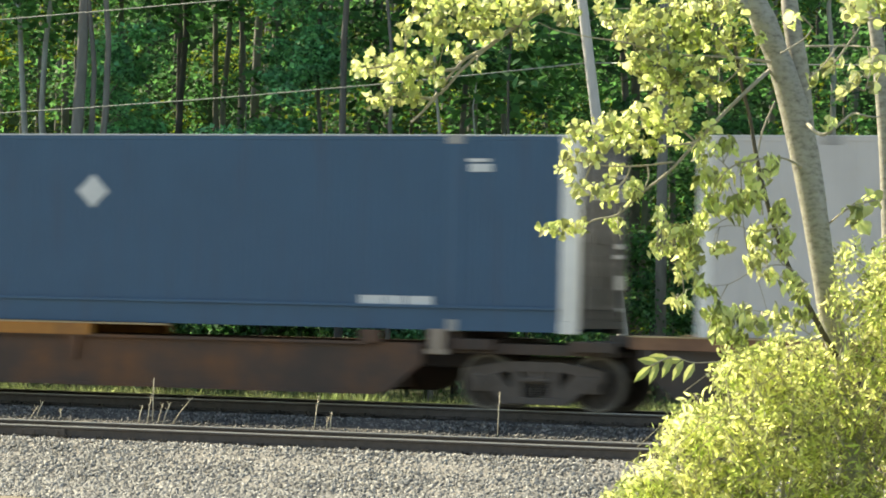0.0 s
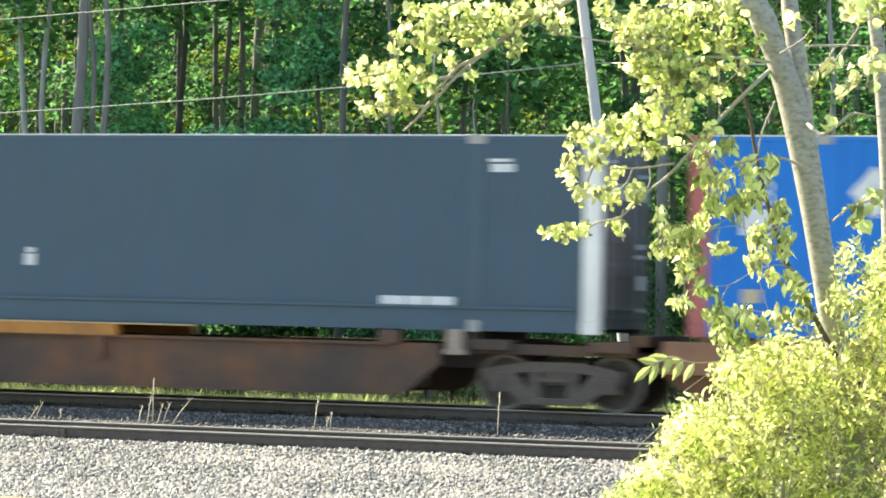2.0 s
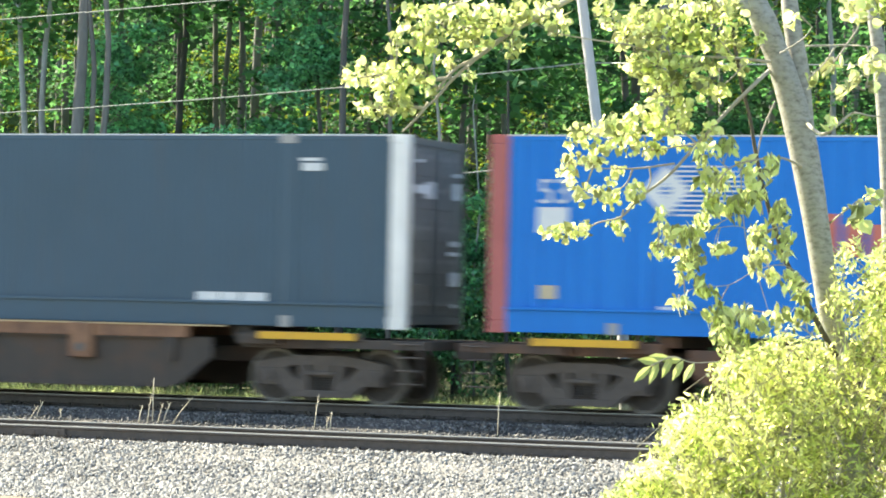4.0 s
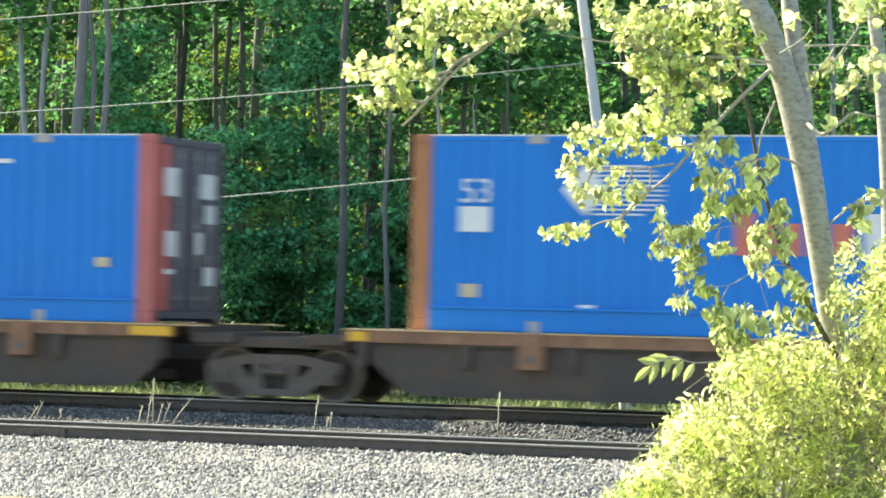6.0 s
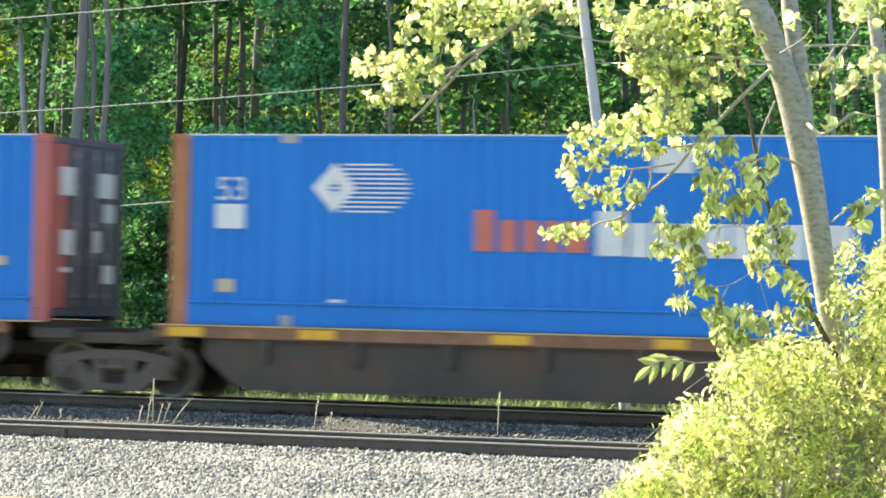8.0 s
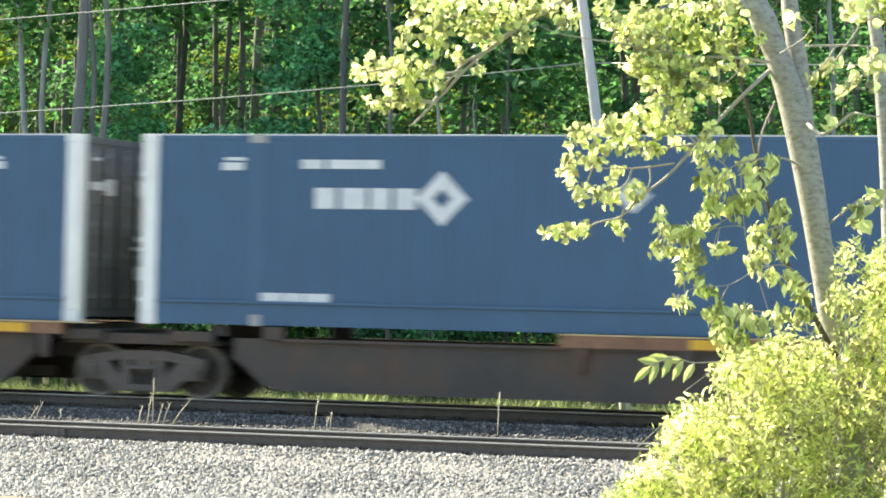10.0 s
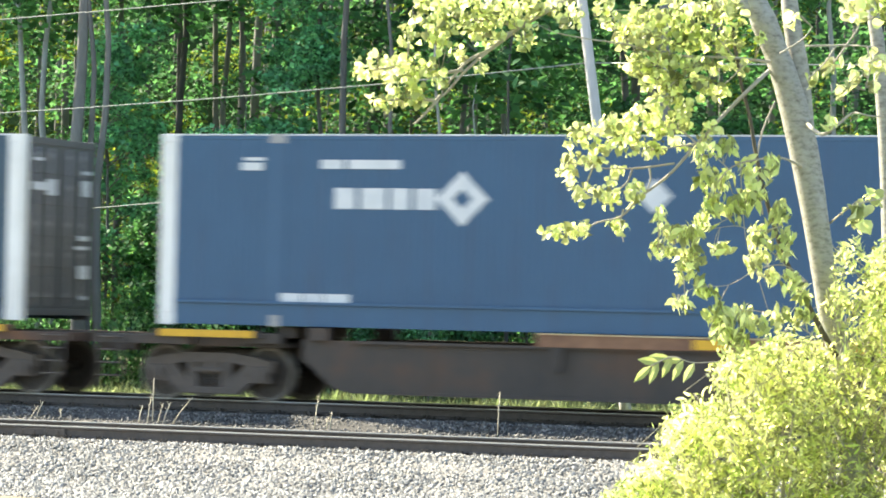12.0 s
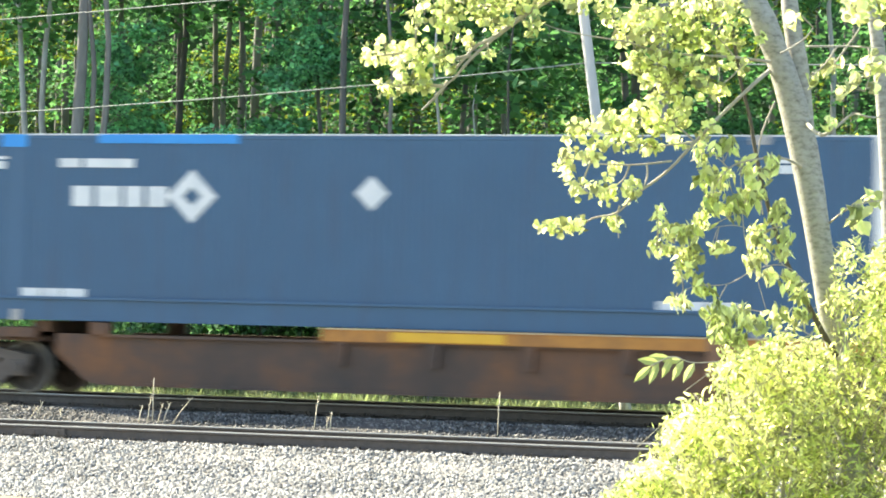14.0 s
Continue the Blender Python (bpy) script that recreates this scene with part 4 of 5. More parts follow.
def far_wood():
    rng = np.random.default_rng(21)
    # undergrowth and boughs between the trunks
    for name, mat, n, ylo, yhi, zlo, zhi, size, per, lab in (
            ("hedge_foliage", "leafhedge", 190, 7.4, 10.5, -0.2, 1.7, 0.066, 190, "dense green shrubs along the wood's edge"),
            ("hedge_foliage", "leafhedge", 80, 8.2, 10.4, 0.2, 2.8, 0.066, 160, "bluish-green shrubs along the wood's edge"),
            ("undergrowth", "leafwood", 400, 10.5, 22, 0.0, 10.5, 0.095, 170, "dense dark green undergrowth of the wood"),
            # these clumps look sunlit through their leaf colour
            ("lit_foliage", "leafwarm", 330, 14, 30, 1.0, 13.0, 0.085, 150, "leaves deep in the wood, sunlight put into their yellow-green colour"),
            ("deep_foliage", "leafwood", 620, 22, 48, 0.0, 20.0, 0.15, 130, "dark foliage deep in the wood")):
        y = rng.uniform(ylo, yhi, n)
        mid = -15.2 - (y + 1.3) * 0.36
        x = mid + rng.uniform(-1, 1, n) * (11.0 + 0.28 * y)
        z = rng.uniform(zlo, zhi, n)
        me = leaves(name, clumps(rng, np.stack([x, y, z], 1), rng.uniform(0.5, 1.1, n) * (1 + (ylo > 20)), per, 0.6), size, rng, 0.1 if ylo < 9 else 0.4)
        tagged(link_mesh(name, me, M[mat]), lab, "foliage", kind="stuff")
    # unseen clumps left of the view, added to keep sun off the wood
    n = 460
    c = np.stack([rng.uniform(-62, -31.5, n), rng.uniform(7.5, 26, n), rng.uniform(0, 15, n)], 1)
    c[:, 0] -= 0.3 * (c[:, 1] - 7.5)
    me = leaves("undergrowth", clumps(rng, c, rng.uniform(0.7, 1.4, n), 90, 0.6), 0.2, rng, 0.4)
    tagged(link_mesh("undergrowth", me, M["leafwood"]), "unseen green foliage left of the view, added to shade the wood", "foliage", kind="stuff")
    for k in range(120):
        y = rng.uniform(15, 46)
        x = -15.2 - (y + 1.3) * 0.36 + rng.uniform(-1, 1) * (12 + 0.3 * y)
        r = rng.uniform(0.06, 0.16)
        l = rng.normal() * 0.25
        ob = part("forest_tree", tube(bmesh.new(), [(0, 0, 0), (l * 0.6, 0, 8), (l, 0, 20)], [r, r * 0.75, r * 0.35], 7), GREYB)
        ob.location = (x, y, ground_z(y) - 0.1)
        tagged(ob, "bare grey trunk standing deep in the wood", "tree", group="trees deep in the wood")
    # closing wall of woodland far behind, the gloom of its depth painted in
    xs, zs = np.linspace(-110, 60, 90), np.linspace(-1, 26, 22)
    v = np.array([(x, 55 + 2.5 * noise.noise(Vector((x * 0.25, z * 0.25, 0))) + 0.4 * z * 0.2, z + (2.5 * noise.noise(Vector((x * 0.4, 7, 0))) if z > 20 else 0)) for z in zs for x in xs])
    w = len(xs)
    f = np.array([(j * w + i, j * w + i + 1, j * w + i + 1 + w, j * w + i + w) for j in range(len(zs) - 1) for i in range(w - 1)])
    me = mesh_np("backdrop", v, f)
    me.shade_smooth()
    tagged(link_mesh("backdrop", me, M["farwood"]), "closing woodland sheet, the depth's shade put into its dark green", "woodland", kind="structure")


far_wood()


# ---- grass and weeds ----
def grass_strip():
    rng = np.random.default_rng(31)
    n = 40000
    x = rng.uniform(-34, -6, n)
    y = 2.35 + rng.uniform(0, 1, n) ** 2.0 * 6.0
    z = np.interp(y, [q[0] for q in PROFILE], [q[1] for q in PROFILE])
    patch = np.array([noise.noise(Vector((a * 0.8, b * 0.8, 0))) for a, b in zip(x, y)])
    h = rng.uniform(0.16, 0.42, n) * (1 + 0.7 * patch)
    c = np.stack([x, y, z], 1)
    d = rng.normal(scale=0.35, size=(n, 2))
    an = rng.uniform(0, 3.14, n)
    wv = np.stack([np.cos(an), np.sin(an), np.zeros(n)], 1) * rng.uniform(0.004, 0.009, n)[:, None]
    tip = c + np.stack([d[:, 0] * h, d[:, 1] * h, h], 1)
    midp = c + np.stack([d[:, 0] * h * 0.3, d[:, 1] * h * 0.3, h * 0.6], 1)
    v = np.stack([c - wv, c + wv, midp + wv * 0.8, tip, midp - wv * 0.8], 1).reshape(-1, 3)
    f = np.arange(n * 5).reshape(-1, 5)
    tagged(link_mesh("grass", mesh_np("grass", v, f), M["grass"]), "sunlit pale green grass along the far side of the track", "grass", kind="stuff")


grass_strip()


def weed(x, y, stems):
    bm = bmesh.new()
    for dx, h, lean in stems:
        tube(bm, [(dx, 0, 0), (dx + lean * h * 0.45, 0, h * 0.5), (dx + lean * h, 0.02, h)], [0.011, 0.009, 0.006], 5)
        for k in range(3):
            z = h * (0.6 + 0.13 * k)
            s = 1 if k % 2 else -1
            tube(bm, [(dx + lean * z, 0, z), (dx + lean * z + s * 0.03, 0, z + 0.06)], [0.004, 0.002], 4)
    ob = part("dry_weed", bm, M["straw"])
    ob.location = (x, y, ground_z(y) - 0.02)
    tagged(ob, "dry straw-coloured weed stalks between the two tracks", "weed", group="dry weeds between the tracks")


weed(-21.45, -2.4, [(0, 0.22, 0.6), (0.1, 0.3, 0.4)])
weed(-20.9, -2.4, [(0, 0.2, -0.1)])
weed(-19.5, -2.4, [(-0.1, 0.3, 0.2), (0.05, 0.45, 0.12), (0.14, 0.72, 0.0), (0.22, 0.34, 0.25), (0.3, 0.36, 0.35), (0.45, 0.45, 0.75)])
weed(-16.72, -2.4, [(0, 0.56, 0.12), (0.2, 0.22, 0.1), (0.26, 0.3, 0.05)])
weed(-13.84, -2.4, [(0, 0.68, 0.03)])


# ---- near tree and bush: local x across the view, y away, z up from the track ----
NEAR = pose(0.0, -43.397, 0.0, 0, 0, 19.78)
near_rng = np.random.default_rng(41)


def limb(bm, pts, r0, r1, sides=8):
    """A smooth curved limb through a few points."""
    p = [Vector(q) for q in pts]
    out = []
    for i in range(len(p) - 1):
        a, b, c, d = p[max(i - 1, 0)], p[i], p[i + 1], p[min(i + 2, len(p) - 1)]
        for k in range(5):
            u = k / 5
            out.append(0.5 * ((2 * b) + (c - a) * u + (2 * a - 5 * b + 4 * c - d) * u * u + (3 * b - a - 3 * c + d) * u ** 3))
    out.append(p[-1])
    n = len(out) - 1
    tube(bm, [tuple(q) for q in out], [r0 + (r1 - r0) * i / n for i in range(n + 1)], sides)
    return out


def limb_mesh(pts, r0, r1):
    bm = bmesh.new()
    limb(bm, pts, r0, r1, 5)
    return bm


def poplar_leaves(name, c, size, rng, long=1.12, droop=0.5):
    """Broad rounded leaves with a short tip, folded and cupped."""
    n = len(c)
    nrm = unit(rng.normal(size=(n, 3)) + np.array([-0.25, -0.35, 0.25]))
    t = unit(np.cross(nrm, rng.normal(size=(n, 3))) + np.array([0, 0, -droop]))
    s = unit(np.cross(nrm, t))
    nrm = np.cross(t, s)
    sz = (size * rng.uniform(0.6, 1.3, n))[:, None]
    L, w, up = t * sz * long / 2, s * sz / 2, nrm * sz
    cup = rng.uniform(-0.4, 0.5, n)[:, None]
    prof = [(-0.85, 0.0), (-0.8, 0.55), (-0.35, 0.98), (0.2, 0.86), (0.62, 0.4), (1.1, 0.0), (0.62, -0.4), (0.2, -0.86), (-0.35, -0.98), (-0.8, -0.55), (0.0, 0.0)]
    v = np.stack([c + L * a + w * b + up * cup * (abs(b) - 0.3 * a * a) for a, b in prof], axis=1).reshape(-1, 3)
    q = np.array([[10, k, (k + 1) % 10] for k in range(10)])
    return mesh_np(name, v, (np.arange(n)[:, None, None] * 11 + q[None]).reshape(-1, 3))


def bough(parent, paths, clusters, r0, size, fill, mat, rng, label, depth=10.85, pointed=False):
    """A limb with twigs; its leaves gather in loose clusters (x, z, half width, half height), each on its own twiglet. Origin where it joins the trunk."""
    pv = Vector(paths[0][0])
    pts, top = [], None
    for i, path in enumerate(paths):
        bm = bmesh.new()
        pts += limb(bm, [Vector(q) - pv for q in path], r0 * (1 if i == 0 else 0.5), r0 * 0.22, 7)
        twig = part("bough" if top is None else "twig", bm, M["twig"], parent if top is None else top)
        top = top or twig
    top.location = pv
    p = np.array([tuple(q) for q in pts])
    where = []
    twiglets = bmesh.new()
    for x, z, a, b in clusters:
        n = max(5, int(fill * a * b * 1e4))
        o = Vector((x, depth + rng.normal() * 0.05, z)) - pv
        near_pt = Vector(p[np.argmin(np.abs(p[:, 0] - o.x) + np.abs(p[:, 2] - o.z) + 0.2 * np.abs(p[:, 1] - o.y))])
        for k in range(2):
            tip = o + Vector((rng.normal() * a * 0.5, rng.normal() * 0.02, rng.normal() * b * 0.5))
            tube(twiglets, [tuple(near_pt), tuple(near_pt.lerp(tip, 0.55) + Vector((0, 0, 0.012))), tuple(tip)], [0.0024, 0.0018, 0.001], 4)
        ang, rad = rng.uniform(0, 6.283, n), rng.uniform(0, 1, n) ** 0.55 * rng.uniform(0.75, 1.25, n)
        where.append(np.stack([o.x + a * rad * np.cos(ang), o.y + rng.normal(scale=0.05, size=n), o.z + b * rad * np.sin(ang)], 1))
    tagged(part("twiglet", twiglets, M["twig"], top), kind="stuff")
    c = np.concatenate(where)
    me = leaves("leaves", c, size, rng, 0.1, 2.5, fine=True, droop=1.1) if pointed else poplar_leaves("leaves", c, size, rng)
    link_mesh("leaves", me, mat, top, label)
    return top


def stem_limb(bm, pts, radii, sides=14):
    """A limb whose girth is given at each of its points, with small knots."""
    p = [Vector(q) for q in pts]
    out, rr = [], []
    for i in range(len(p) - 1):
        a, b, c, d = p[max(i - 1, 0)], p[i], p[i + 1], p[min(i + 2, len(p) - 1)]
        for k in range(8):
            u = k / 8
            out.append(tuple(0.5 * ((2 * b) + (c - a) * u + (2 * a - 5 * b + 4 * c - d) * u * u + (3 * b - a - 3 * c + d) * u ** 3)))
            rr.append((radii[i] * (1 - u) + radii[i + 1] * u) * (1 + 0.05 * noise.noise(Vector((i + u, 3.3, radii[0] * 90)) * 2.1)))
    tube(bm, out + [tuple(p[-1])], rr + [radii[-1]], sides)


def near_tree():
    t = empty("poplar_tree")
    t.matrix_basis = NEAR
    tagged(t, "slender pale-barked young tree with bright spring leaves", "tree")
    bm = bmesh.new()
    stem_limb(bm, [(1.7, 11.0, -0.6),
                   (1.581, 11.00, 0.680), (1.509, 11.00, 1.179), (1.484, 11.00, 1.387), (1.457, 11.00, 1.512), (1.429, 11.00, 1.636), (1.398, 11.00, 1.824), (1.349, 11.00, 2.095),
                   (1.303, 11.00, 2.303), (1.253, 11.00, 2.469), (1.214, 11.00, 2.573), (1.170, 11.00, 2.677), (1.132, 11.00, 2.771), (1.077, 11.00, 2.927), (0.984, 11.00, 3.386)],
              [0.075, 0.055, 0.048, 0.044, 0.042, 0.043, 0.046, 0.052, 0.056, 0.05, 0.046, 0.05, 0.038, 0.034, 0.026], 18)
    part("trunk", bm, M["aspen"], t)
    bm = bmesh.new()
    stem_limb(bm, [(1.342, 11.04, 2.264), (1.323, 11.04, 2.390), (1.308, 11.04, 2.516), (1.293, 11.04, 2.599), (1.274, 11.04, 2.704), (1.267, 11.04, 2.767), (1.249, 11.04, 2.935),
                    (1.229, 11.04, 3.398)], [0.03, 0.036, 0.036, 0.034, 0.032, 0.031, 0.029, 0.022], 14)
    part("side_trunk", bm, M["aspen"], t)
    bm = bmesh.new()
    stem_limb(bm, [(1.165, 11.00, 2.687), (1.097, 11.00, 2.742), (1.048, 11.00, 2.790), (0.929, 11.00, 2.965)], [0.03, 0.026, 0.022, 0.018], 12)
    part("side_limb", bm, M["aspen"], t)
    bm = bmesh.new()
    limb(bm, [(1.76, 11.3, -0.5), (1.72, 11.3, 1.2), (1.685, 11.3, 2.1), (1.64, 11.3, 2.6), (1.61, 11.3, 2.8), (1.55, 11.3, 3.4)], 0.034, 0.022, 12)
    part("second_stem", bm, M["aspen"], t)
    bm = bmesh.new()
    limb(bm, [(1.449, 10.90, 1.447), (1.363, 10.90, 1.594), (1.298, 10.90, 1.716), (1.255, 10.90, 1.798), (1.211, 10.90, 1.922), (1.167, 10.90, 2.066), (1.138, 10.90, 2.190),
             (1.110, 10.90, 2.334), (1.076, 10.90, 2.458), (1.046, 10.90, 2.623), (1.018, 10.90, 2.747), (0.985, 10.90, 2.871)], 0.011, 0.005, 7)
    part("dead_stem", bm, M["darkvine"], t, "thin dark dead stem")
    bm = bmesh.new()
    limb(bm, [(1.206, 10.90, 2.378), (1.167, 10.90, 2.284), (1.150, 10.90, 2.211), (1.145, 10.90, 2.128), (1.169, 10.90, 1.962)], 0.004, 0.003, 6)
    part("branch", bm, M["twig"], t)
    return t


TREE = near_tree()
YOUNG = M["leafnear"]
